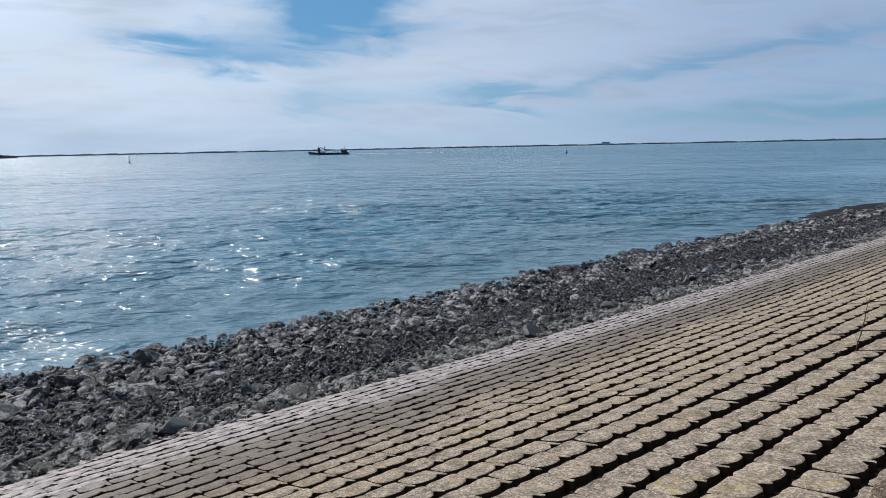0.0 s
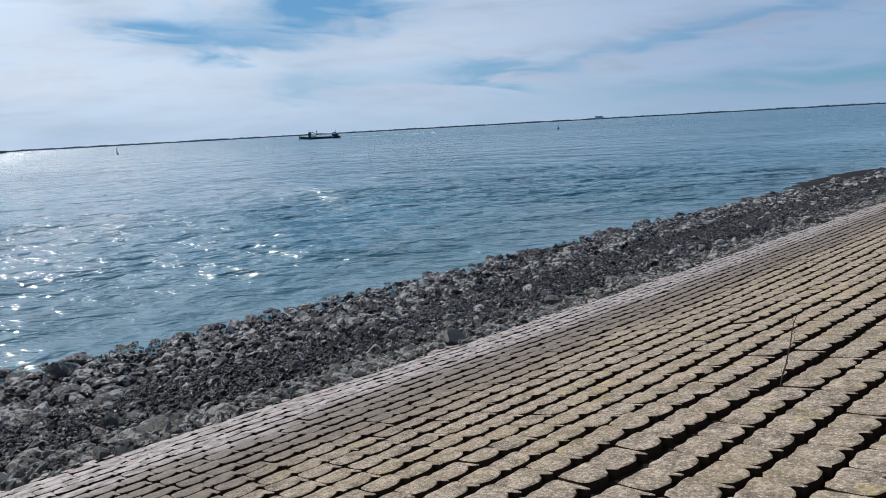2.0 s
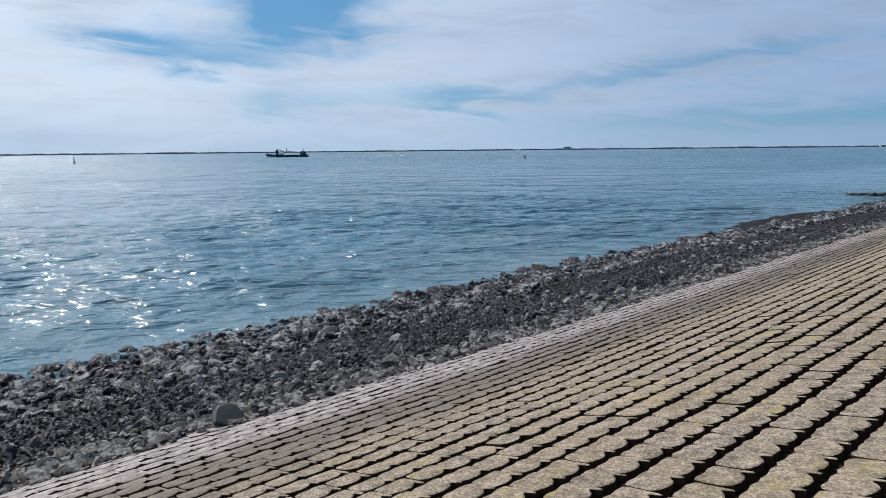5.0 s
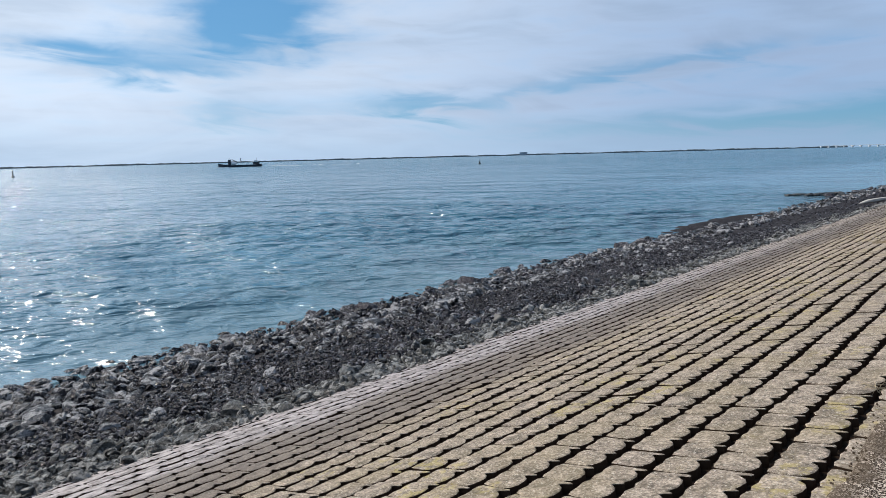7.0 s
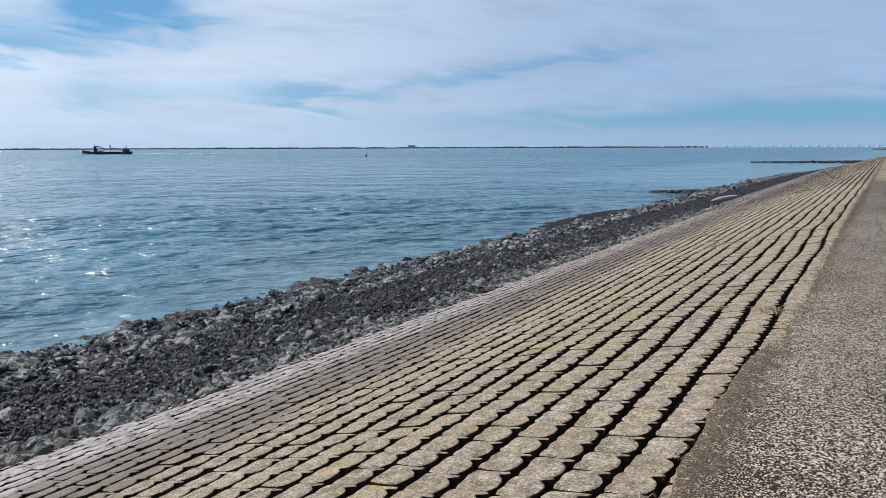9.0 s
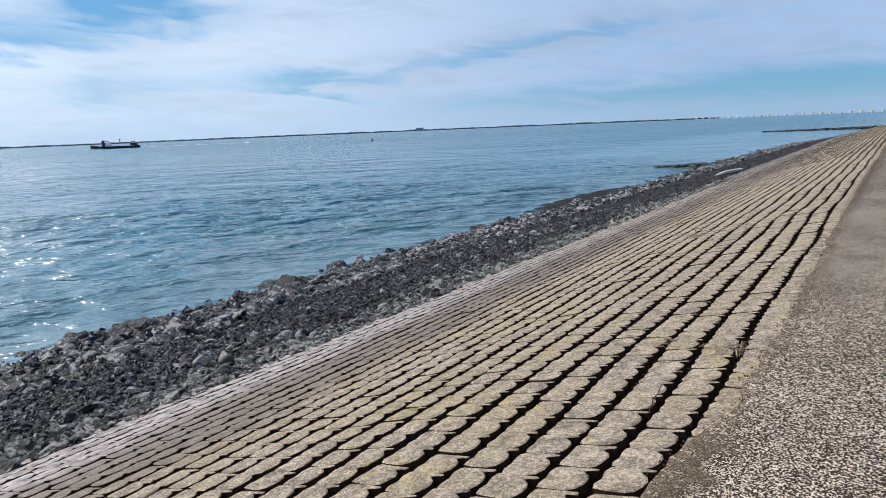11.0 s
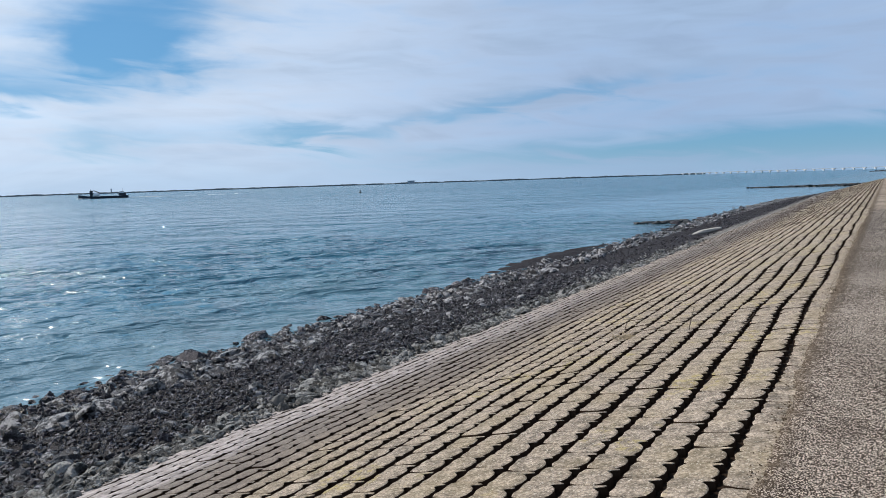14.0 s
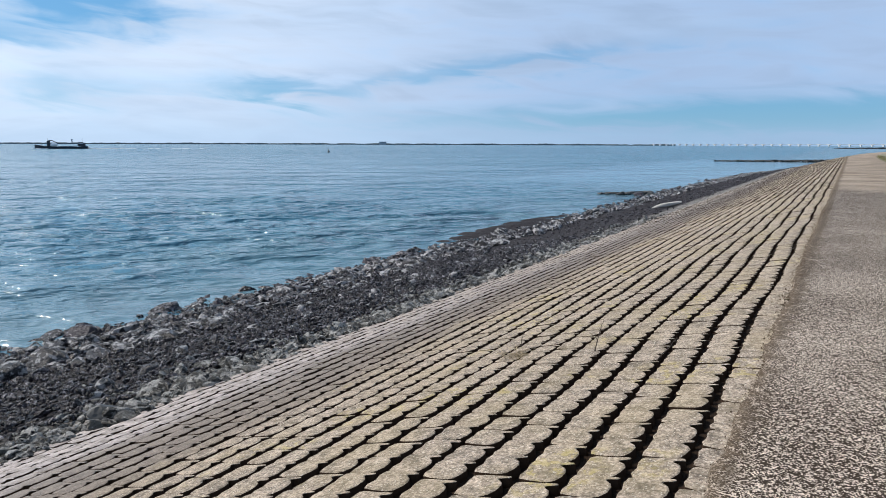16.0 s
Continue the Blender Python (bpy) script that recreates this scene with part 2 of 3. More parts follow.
def asphalt(n, out):
    """Open-textured asphalt with pale shell and stone chippings."""
    p = place(n)
    patch = n.noise(p, 0.7, 4, 0.6)
    worm = n.math("ADD", n.math("MULTIPLY", n.noise(p, 100, 1, 0.5, 0.2), 0.7), n.math("MULTIPLY", n.noise(p, 42, 2, 0.6), 0.3))
    pale = n.mix(n.noise(p, 33, 2), (0.44, 0.35, 0.28), (0.96, 0.85, 0.72))
    thr = n.math("ADD", 0.534, n.math("MULTIPLY", n.math("SUBTRACT", patch, 0.5), 0.10))
    chip = n.span(n.math("SUBTRACT", worm, thr), -0.03, 0.03)
    tar = n.mix(n.noise(p, 180, 3), (0.018, 0.012, 0.008), (0.060, 0.043, 0.031))
    col = n.mix(chip, tar, pale)
    # a smoother, paler surfacing farther on, with darker bands across it
    along = n.add("ShaderNodeSeparateXYZ")
    n.put(along.inputs[0], p)
    far = n.span(n.math("ADD", along.outputs[1], n.math("MULTIPLY", patch, 3.0)), 46.0, 52.0)
    bands = n.noise(n.stretch(p, 0.25, 0.55, 1.0), 1.0, 4)
    col = n.mix(n.math("MULTIPLY", far, 0.75), col, n.mix(n.span(bands, 0.35, 0.65), (0.21, 0.165, 0.125), (0.42, 0.35, 0.275)))
    # earth and moss washed on to the sea-side margin
    u = n.math("ADD", across(n, p), n.math("MULTIPLY", n.math("SUBTRACT", n.noise(p, 5, 5, 0.65), 0.5), 0.5))
    dirt = n.math("MULTIPLY", n.math("MULTIPLY", n.span(n.math("ADD", u, n.span(along.outputs[1], 18.0, 30.0, 0.0, -0.12)), -0.90, -1.10), n.span(n.noise(p, 14, 5, 0.7), 0.30, 0.52, 0.25, 1.0)), 0.85)
    col = n.mix(dirt, col, n.mix(n.noise(p, 24, 5), (0.035, 0.026, 0.018), (0.16, 0.122, 0.084)))
    col = n.mix(n.math("MULTIPLY", n.span(n.noise(p, 3.2, 5, 0.6), 0.66, 0.75), 0.5), col, (0.10, 0.075, 0.05))
    n.put(out["Base Color"], col)
    n.put(out["Roughness"], 1.0)
    n.put(out["Specular IOR Level"], 0.15)
    n.put(out["Normal"], n.bump(n.math("ADD", chip, n.math("MULTIPLY", n.noise(p, 120, 3), 0.5)), 0.9, 0.008))


def sea(n, out):
    p = place(n)
    u = across(n, p)
    split = n.add("ShaderNodeSeparateXYZ")
    n.put(split.inputs[0], p)
    shallow = n.math("MULTIPLY", n.span(u, -40.0, -21.0), n.span(n.noise(n.stretch(p, 0.10, 0.16, 1, 60), 1.0, 3), 0.3, 0.65, 0.35, 1.0))
    wide = n.noise(n.stretch(p, 0.006, 0.02, 1, 35), 1.0, 4)
    deep = n.mix(wide, (0.026, 0.118, 0.182), (0.044, 0.148, 0.218))
    col = n.mix(n.math("MULTIPLY", shallow, 0.5), deep, (0.120, 0.185, 0.205))
    n.put(out["Base Color"], col)
    reach = n.add("ShaderNodeVectorMath", operation="LENGTH")
    n.put(reach.inputs[0], p)
    n.put(out["Roughness"], n.span(reach.outputs["Value"], 80.0, 500.0, 0.09, 0.20))
    n.put(out["IOR"], 1.36)
    # wind ripples over short chop, running at a slant to the shore
    h = None
    for sx, sy, turn, slope, warp, sharp in SEA_WAVES:
        layer = n.noise(n.stretch(p, sx, sy, 0.5, turn), 1.0, 2, 0.5, warp)
        if sharp:
            layer = n.math("MULTIPLY", n.math("ABSOLUTE", n.math("SUBTRACT", layer, 0.5)), -1.0)
        layer = n.math("MULTIPLY", layer, slope / sy)
        h = layer if h is None else n.math("ADD", h, layer)
    gust = n.span(n.noise(n.stretch(p, 0.012, 0.03, 0.1, 30), 1.0, 3), 0.3, 0.7, 0.7, 1.15)
    # smoother water in the lee of the groynes and over the last metres to the shore
    lee = n.math("MULTIPLY", n.math("MULTIPLY", n.math("MULTIPLY", n.span(split.outputs[1], 85.0, 130.0), n.span(split.outputs[1], 340.0, 290.0)), n.span(u, -75.0, -45.0)), 0.75)
    calm = n.math("MULTIPLY", n.math("SUBTRACT", 1.0, lee), n.span(u, -30.0, -21.0, 1.0, 0.7))
    n.put(out["Normal"], n.bump(n.math("MULTIPLY", h, n.math("MULTIPLY", gust, calm)), 1.0, 1.0))


# cycles per metre along and across the crest, its turn, its steepness, its crookedness, whether the crest is sharp
SEA_WAVES = ((0.035, 0.05, 30, 0.16, 0.3, False), (0.09, 0.12, 34, 0.40, 0.3, False), (0.22, 0.30, 40, 0.40, 0.4, False), (0.50, 0.70, 44, 0.64, 0.4, False),
             (0.80, 1.50, 44, 0.66, 0.4, True), (1.7, 3.2, 36, 0.40, 0.5, True), (4.0, 7.5, 48, 0.14, 0.0, False))


def verge_soil(n, out):
    p = place(n)
    v = n.noise(p, 2.2, 6, 0.7)
    grass = n.mix(v, (0.045, 0.050, 0.016), (0.17, 0.15, 0.07))
    sand = n.mix(n.noise(p, 5, 5), (0.16, 0.145, 0.10), (0.40, 0.37, 0.30))
    u = n.math("ADD", across(n, p), n.math("MULTIPLY", n.math("SUBTRACT", v, 0.5), 1.2))
    col = n.mix(n.math("MULTIPLY", n.math("MULTIPLY", n.span(u, 3.3, 3.7), n.span(u, 5.0, 4.3)), n.span(n.noise(p, 1.1, 5, 0.7), 0.42, 0.6)), grass, sand)
    n.put(out["Base Color"], col)
    n.put(out["Roughness"], 0.95)
    n.put(out["Normal"], n.bump(n.noise(p, 30, 5, 0.7), 0.8, 0.03))


def grass_blade(n, out):
    p = place(n)
    n.put(out["Base Color"], n.mix(n.add("ShaderNodeNewGeometry").outputs["Random Per Island"], (0.07, 0.08, 0.022), (0.26, 0.22, 0.11)))
    n.put(out["Roughness"], 0.8)


def plain(colour, rough=0.7, metal=0.0, grain=0.25, scale=8.0):
    def build(n, out):
        p = n.add("ShaderNodeTexCoord").outputs["Object"]
        v = n.noise(p, scale, 5, 0.65)
        n.put(out["Base Color"], n.mix(v, tuple(c * (1 - grain) for c in colour), tuple(min(1, c * (1 + grain)) for c in colour)))
        n.put(out["Roughness"], rough)
        n.put(out["Specular IOR Level"], 0.05 if rough >= 0.95 else 0.5)
        n.put(out["Metallic"], metal)
        n.put(out["Normal"], n.bump(v, 0.3, 0.01))
    return build


CONCRETE = material("weathered_concrete", concrete)
# dark brown for block sides: shade of the joints put into the colour
SIDE_SHADE = material("shade_dark_concrete", plain((0.042, 0.026, 0.017), 1.0, 0, 0.4, 40.0))
BOULDER = material("wet_boulder", stone((0.005, 0.005, 0.006), (0.026, 0.025, 0.028), (0.52, 0.51, 0.51), 0.53, 4.5))
PEBBLE = material("wet_shingle", stone((0.004, 0.0035, 0.005), (0.022, 0.018, 0.022), (0.40, 0.38, 0.41), 0.575, 9.0))
RUBBLE = material("broken_stone", stone((0.012, 0.012, 0.011), (0.06, 0.058, 0.052), (0.50, 0.49, 0.46), 0.525, 6.0))
BED = material("dike_bed", bed)
ASPHALT = material("chipped_asphalt", asphalt)
SEA = material("sea_water", sea)
STRAW = material("dry_stem", plain((0.34, 0.275, 0.18), 0.8))
TWIG = material("dead_stem", plain((0.06, 0.042, 0.03), 0.8))
BLADE = material("verge_blade", grass_blade)
SOIL = material("brown_earth", plain((0.085, 0.062, 0.042), 0.95, 0, 0.6, 30.0))
WOOD = material("grey_post_wood", plain((0.12, 0.10, 0.08), 0.85, 0, 0.6))
TURF = material("rough_grass", verge_soil)
HULL = material("dark_hull_paint", plain((0.018, 0.026, 0.042), 0.5, 0, 0.2, 0.3))
WHITE = material("white_ship_paint", plain((0.86, 0.88, 0.9), 0.5, 0, 0.1, 0.3))
GLASS = material("dark_glass", plain((0.02, 0.025, 0.03), 0.1, 0, 0.1))
FOAM = material("wake_foam", plain((0.7, 0.74, 0.76), 0.8, 0, 0.2, 0.2))
# blue-grey: distance haze is mixed into the far woodland's colour
HAZED_LAND = material("hazed_woodland", plain((0.13, 0.165, 0.19), 0.95, 0, 0.3, 0.01))
PIER = material("pale_bridge_concrete", plain((0.66, 0.68, 0.70), 0.8, 0, 0.1, 0.1))
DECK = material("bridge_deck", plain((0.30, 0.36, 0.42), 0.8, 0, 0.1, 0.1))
BUOY = material("buoy_paint", plain((0.05, 0.06, 0.06), 0.5))
WEEDY = material("weed_black_stone", plain((0.020, 0.024, 0.026), 0.6, 0, 0.5, 2.0))
SLAB = material("pale_slab", plain((0.36, 0.345, 0.32), 0.8, 0, 0.35, 3.0))


# ---- shape of the dike ----
WATER = -4.1
PROFILE_U = np.array([-4900, -60, -26, -22.5, -20.5, -17.5, -14.5, -11.5, -8.1, -5.44, -2.9, -1.10, 2.6, 4900.0])
PROFILE_Z = np.array([-9.0, -7.5, -5.4, -4.75, -4.2, -3.82, -3.30, -2.58, -1.79, -1.06, -0.36, 0.0, 0.0, 0.3])


def curve(y):
    """How far the line of the dike has moved to the right at y."""
    y = np.asarray(y, float)
    left = np.interp(y, [-1500, 6, 11, 14, 30], [0.3, 0.10, 0.08, 0.0, -0.432]) - 0.02 * np.maximum(y - 30.0, 0.0)
    far = np.clip(y - 115.0, 0, 400)
    return left + 0.0007 * far ** 2 + np.clip(y - 515.0, 0, None) * 0.56


def top(u):
    return np.interp(u, PROFILE_U, PROFILE_Z)


def on_dike(u, y, lift=0.0):
    return Vector((u + float(curve(y)), y, float(top(u)) + lift))


def mesh_of(name, verts, faces, mat, smooth=False):
    me = bpy.data.meshes.new(name)
    me.from_pydata(np.asarray(verts, float).tolist(), [], [list(map(int, f)) for f in faces] if not isinstance(faces, list) else faces)
    me.materials.append(mat)
    if smooth:
        me.polygons.foreach_set("use_smooth", [True] * len(me.polygons))
    me.update()
    return me


def grid_mesh(name, xs, ys, place_at, mat, smooth=True):
    U, Y = np.meshgrid(xs, ys)
    P = place_at(U, Y)
    nx, ny = len(xs), len(ys)
    i = (np.arange(ny - 1)[:, None] * nx + np.arange(nx - 1)).ravel()
    return mesh_of(name, P.reshape(-1, 3), np.stack([i, i + 1, i + nx + 1, i + nx], 1), mat, smooth)


def part(name, bm, mat, parent=None, label=""):
    """Links a bmesh as one mesh object under a thing or under a part."""
    me = bpy.data.meshes.new(name)
    bm.to_mesh(me)
    bm.free()
    me.materials.append(mat)
    ob = new(name, me)
    ob.parent = parent
    return tagged(ob, label)


def box(bm, size, m, bevel=0.0):
    made = bmesh.ops.create_cube(bm, size=1.0, matrix=m @ Matrix.Diagonal((*size, 1)))
    if bevel:
        edges = {e for v in made["verts"] for e in v.link_edges}
        bmesh.ops.bevel(bm, geom=list(edges), offset=bevel, segments=1, affect="EDGES")


def tube(bm, points, radii, sides=6):
    """A tapered tube along points."""
    rings = []
    for k, p in enumerate(points):
        a, b = Vector(points[max(k - 1, 0)]), Vector(points[min(k + 1, len(points) - 1)])
        q = (b - a).to_track_quat("Z", "Y")
        rings.append([bm.verts.new(Vector(p) + q @ Vector((radii[k] * math.cos(s), radii[k] * math.sin(s), 0))) for s in [2 * math.pi * i / sides for i in range(sides)]])
    for r0, r1 in zip(rings, rings[1:]):
        for i in range(sides):
            bm.faces.new((r0[i], r0[(i + 1) % sides], r1[(i + 1) % sides], r1[i]))
    bm.faces.new(rings[-1])
    bm.faces.new(rings[0][::-1])


def ripple_line(y, seed, size):
    """A slow, irregular wander along y."""
    s = np.zeros_like(np.asarray(y, float))
    for k, (wave, amp) in enumerate(((7.3, 0.5), (3.1, 0.3), (1.27, 0.2), (0.61, 0.12))):
        s = s + amp * np.sin(np.asarray(y) * 2 * np.pi / wave + seed * (1.7 + 2.3 * k) + k)
    return s * size


# ---- large structure ----
# ground: one sheet from the sea bed over the dike to the land behind it
ground_u = np.concatenate([[-4900, -1500, -400, -120, -60, -40, -32], np.arange(-28, -8.5, 0.7), [-8.3, -7.9, -7.2, -6.5, -6, -5.44, -4.2, -2.9, -2, -1.3, -1.15, -1.0, -0.5, 1, 2.4, 2.7, 4, 8, 30, 120, 600, 2500, 4900]])
ground_y = np.concatenate([[-1500, -400, -100, -40], np.arange(-20, 160, 1.0), np.arange(165, 520, 12), [560, 700, 1000, 1500, 2500, 4950]])


def ground_at(U, Y):
    sunk = np.interp(U, [-14, -9.5, -8.3, -7.2, -6.4, -1.2, -1.0, 2.4, 2.7], [0.06, 0.05, 0.03, 0.018, 0.05, 0.065, 0.05, 0.03, 0.0])
    rough = np.interp(U, [-22, -14, -8.4, -8.0], [0.12, 0.06, 0.03, 0.0]) * (np.sin(U * 3.1 + Y * 1.3) * np.sin(Y * 2.2 - U))
    bulge = 0.5 * np.exp(-((U + 21.8) / 1.7) ** 2) * np.clip(np.sin((np.clip(Y, 49, 70) - 49) / 21 * np.pi), 0, 1) ** 0.3
    return np.stack([U + curve(Y), Y, top(U) - sunk + rough + bulge], -1)


tagged(new("ground", grid_mesh("ground", ground_u, ground_y, ground_at, BED)), "sloping sea dike bed of dark earth and wet shingle", "ground", kind="structure")


MARGIN_Y, MARGIN_U = [0, 12.5, 13.5, 15.4, 16.2, 200], [-1.13, -1.13, -1.22, -1.21, -1.04, -1.04]


# the path: a chipped asphalt sheet with a ragged margin on the blocks
def path_at(U, Y):
    edge = np.interp(Y, MARGIN_Y, MARGIN_U)
    ragged = ripple_line(Y, 2.0, 0.022) + ripple_line(Y * 2.7, 5.0, 0.02) + ripple_line(Y * 9.0, 1.0, 0.018)
    u = np.where(U < -0.6, U + (edge + 1.29 + ragged) * np.clip((-0.6 - U) / 0.6, 0, 1), U)
    z = np.where(U < -1.30, -0.06, 0.014 + 0.004 * np.sin(Y * 0.7) * np.sin(U * 2.0)) - np.where(U > 2.42, 0.05, 0.0)
    return np.stack([u + curve(Y), Y, z], -1)


path_y = np.concatenate([np.arange(-40, -4, 2.0), np.arange(-4, 40, 0.05), np.arange(40, 150, 0.4), np.arange(150, 520, 8)])
tagged(new("path", grid_mesh("path", np.array([-1.315, -1.29, -1.22, -1.08, -0.9, -0.6, 0.3, 1.0, 2.4, 2.5]), path_y, path_at, ASPHALT)),
       "dike path of worn asphalt with pale stone chippings", "path", kind="structure")


# the sea: waves are shaped near the shore and in the finish farther out
def sea_at(U, Y):
    fade = np.clip((140 - np.abs(U + 20)) / 110, 0, 1) * np.clip((130 - np.abs(Y - 30)) / 70, 0, 1)
    z = np.zeros_like(U)
    for k in range(12):
        wave = 0.85 * 1.17 ** k
        a = 2.25 + 0.55 * math.sin(k * 2.4)
        bendy = 0.35 * np.sin(Y * 0.11 + k) + 0.3 * np.sin(U * 0.17 + 2 * k)
        z += 0.0095 * wave ** 0.5 * np.sin((U * math.cos(a) + Y * math.sin(a)) * 2 * np.pi / wave + bendy * 3 + k * 1.9)
    calm = np.clip((-19.5 - U) / 6.0, 0.25, 1)
    return np.stack([U, Y, WATER + z * fade * calm], -1)


sea_x = np.concatenate([-np.geomspace(60, 4900, 60)[::-1], np.arange(-59.6, -17, 0.22), [-16, -10, 20, 100, 400, 900]])
sea_y = np.concatenate([[-4900, -2000, -800, -300, -120, -60, -30, -15], np.arange(-10, 70, 0.25), np.geomspace(70.4, 4950, 90)])
tagged(new("water", grid_mesh("water", sea_x, sea_y, sea_at, SEA)), "blue-green tidal water with small wind waves", "water", kind="structure")


# ---- the block facing ----
rng = np.random.default_rng(7)
OUTLINE = [(-.108, -.122), (-.120, -.075), (-.108, -.015), (-.121, .060), (-.112, .112), (-.090, .126), (.02, .129), (.122, .133), (.134, .118), (.122, .104), (.078, .094), (.070, .080), (.104, .050), (.121, .008), (.120, -.050), (.098, -.105), (.06, -.131), (-.05, -.131)]
PITCH_Y, PITCH_U, ROWS_U, KINK = 0.262, 0.285, 26, -0.03


def block_shape(outline, rim):
    """Corners and faces of one block, its top at z = 0."""
    k = len(outline)
    o = np.array(outline)
    tiers = [(o * 0.93, 0.002 * np.cos(o[:, 0] * 9)), (o, np.full(k, -0.004)), (o * 0.97, np.full(k, -0.17))] if rim else [(o, np.zeros(k)), (o, np.full(k, -0.15))]
    verts = np.concatenate([np.column_stack([a, z]) for a, z in tiers])
    faces = [list(range(k))]
    for t in range(len(tiers) - 1):
        faces += [[t * k + i, (t + 1) * k + i, (t + 1) * k + (i + 1) % k, t * k + (i + 1) % k] for i in range(k)]
    return verts, faces


def stack_pieces(pieces):
    """Joins (corners, faces, pose) into one list of corners and one of faces."""
    V, F, base = [], [], 0
    for verts, faces, m in pieces:
        a = np.array(m)
        V.append(verts @ a[:3, :3].T + a[:3, 3])
        F += [[base + i for i in f] for f in faces]
        base += len(verts)
    return np.concatenate(V), F


def worn(outline, amount):
    return [(a * (1 + random.uniform(-1, 1) * amount), b * (1 + random.uniform(-1, 1) * amount * 0.5)) for a, b in outline]


block_kinds = [block_shape(worn([(a, b) for a, b in OUTLINE], 0.03 if i < 9 else 0.07), True) for i in range(12)]
def shade_sides(me):
    """The sides below the rim get a dark brown that paints in the joints' shade."""
    me.materials.append(SIDE_SHADE)
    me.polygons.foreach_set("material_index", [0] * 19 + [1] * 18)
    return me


block_meshes = [shade_sides(mesh_of("concrete_block", v, f, CONCRETE)) for v, f in block_kinds]
far_block = block_shape([(OUTLINE[i][0], OUTLINE[i][1] * 1.02) for i in (0, 3, 5, 7, 11, 13, 15, 17)], False)

facing = tagged(new("block_facing"), "sea dike facing of interlocking concrete blocks with lichen", "block facing", kind="structure")
joined_near, joined_far, loose = [], [], []
row_shift = rng.uniform(0, PITCH_Y, ROWS_U)
for r in range(ROWS_U):
    u_row = -1.10 - r * PITCH_U
    foot = r >= 20
    ys = np.arange(-7, 150, PITCH_Y) + row_shift[r]
    for y in ys:
        wander = 0.020 * math.sin(y * 0.9 + r * 0.3) + 0.014 * math.sin(y * 2.3 + r * 0.8) + KINK * math.exp(-((y - 25.2 - 0.25 * r) / 1.1) ** 2)
        u = u_row + wander + rng.normal(0, 0.0035) - (0.04 * min(1.0, max(0.0, (10.0 - y) / 4.0)) if r >= 5 else 0.0)
        lean = math.degrees(math.atan((float(top(u + 0.1)) - float(top(u - 0.1))) / 0.2))
        m = Matrix.Translation(on_dike(u, y + rng.normal(0, 0.004), rng.normal(0, 0.0035) - (0.004 if not foot else 0.0) - (0.012 if r == 0 else 0.0)))
        m = m @ pose(0, 0, 0, 0, -lean + rng.normal(0, 0.9), rng.normal(0, 1.2) + math.degrees(0.027)) @ pose(0, 0, 0, rng.normal(0, 0.8))
        k = int(rng.integers(0, 12))
        if y < 46:
            if r < 5 and 5.0 < y < 21.0 and len(loose) < 300:
                loose.append((k, m))
            else:
                s = 1.05 if foot else 1.0
                joined_near.append((block_kinds[k][0], block_kinds[k][1], m @ Matrix.Diagonal((s, s, 1, 1))))
        else:
            joined_far.append((far_block[0], far_block[1], m))
rest = mesh_of("concrete_blocks", *stack_pieces(joined_near + joined_far), CONCRETE)
# the joined blocks' sides carry the same painted shade
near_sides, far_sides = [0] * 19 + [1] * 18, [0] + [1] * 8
rest.materials.append(SIDE_SHADE)
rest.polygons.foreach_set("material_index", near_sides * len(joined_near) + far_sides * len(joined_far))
rest = new("concrete_blocks", rest)
rest.parent = facing
tagged(rest, "rows of weathered concrete blocks with dark joints", kind="stuff")


# ---- stones of the berm ----
def stone_shape(seed, level, flat, cuts):
    """A broken stone: a ball cut by random planes."""
    rnd = random.Random(seed)
    bm = bmesh.new()
    bmesh.ops.create_icosphere(bm, subdivisions=level, radius=1.0)
    planes = []
    for _ in range(cuts):
        d = Vector((rnd.gauss(0, 1), rnd.gauss(0, 1), rnd.gauss(0, 1))).normalized()
        planes.append((d, rnd.uniform(0.42, 0.74)))
    for v in bm.verts:
        v.co *= 1 + 0.16 * noise.noise(v.co * 1.4 + Vector((seed * 3.1, 0, 0)))
        for d, h in planes:
            over = v.co.dot(d) - h
            if over > 0:
                v.co -= d * over * 0.93
        v.co *= 1 + 0.05 * noise.noise(v.co * 4.5 + Vector((0, seed * 1.3, 0)))
        v.co.z *= flat
    verts = np.array([v.co[:] for v in bm.verts])
    bm.verts.index_update()
    faces = [[v.index for v in f.verts] for f in bm.faces]
    bm.free()
    return verts, faces


boulder_kinds = [stone_shape(10 + i, 3, 0.55, 12) for i in range(14)]
boulder_low = [stone_shape(50 + i, 2, 0.62, 8) for i in range(8)]
small_kinds = [stone_shape(80 + i, 2, 0.6, 7) for i in range(8)]
tiny_kinds = [stone_shape(120 + i, 1, 0.6, 4) for i in range(8)]
boulder_meshes = [mesh_of("boulder", v, f, BOULDER) for v, f in boulder_kinds]


def turned(u, y, size, sink, tip=25):
    p = on_dike(u, y, size * sink)
    s = size * np.array([rng.uniform(0.8, 1.3), rng.uniform(0.75, 1.15), rng.uniform(0.75, 1.15)])
    return Matrix.Translation(p) @ pose(0, 0, 0, rng.normal(0, tip), rng.normal(0, tip) - 13, rng.uniform(0, 360)) @ Matrix.Diagonal((*s, 1))


def shore(y):
    """The seaward limit of the stones."""
    return -20.9 + 0.35 * math.sin(y * 0.31) + 0.25 * math.sin(y * 0.83 + 1) - 1.1 * (48 < y < 72)


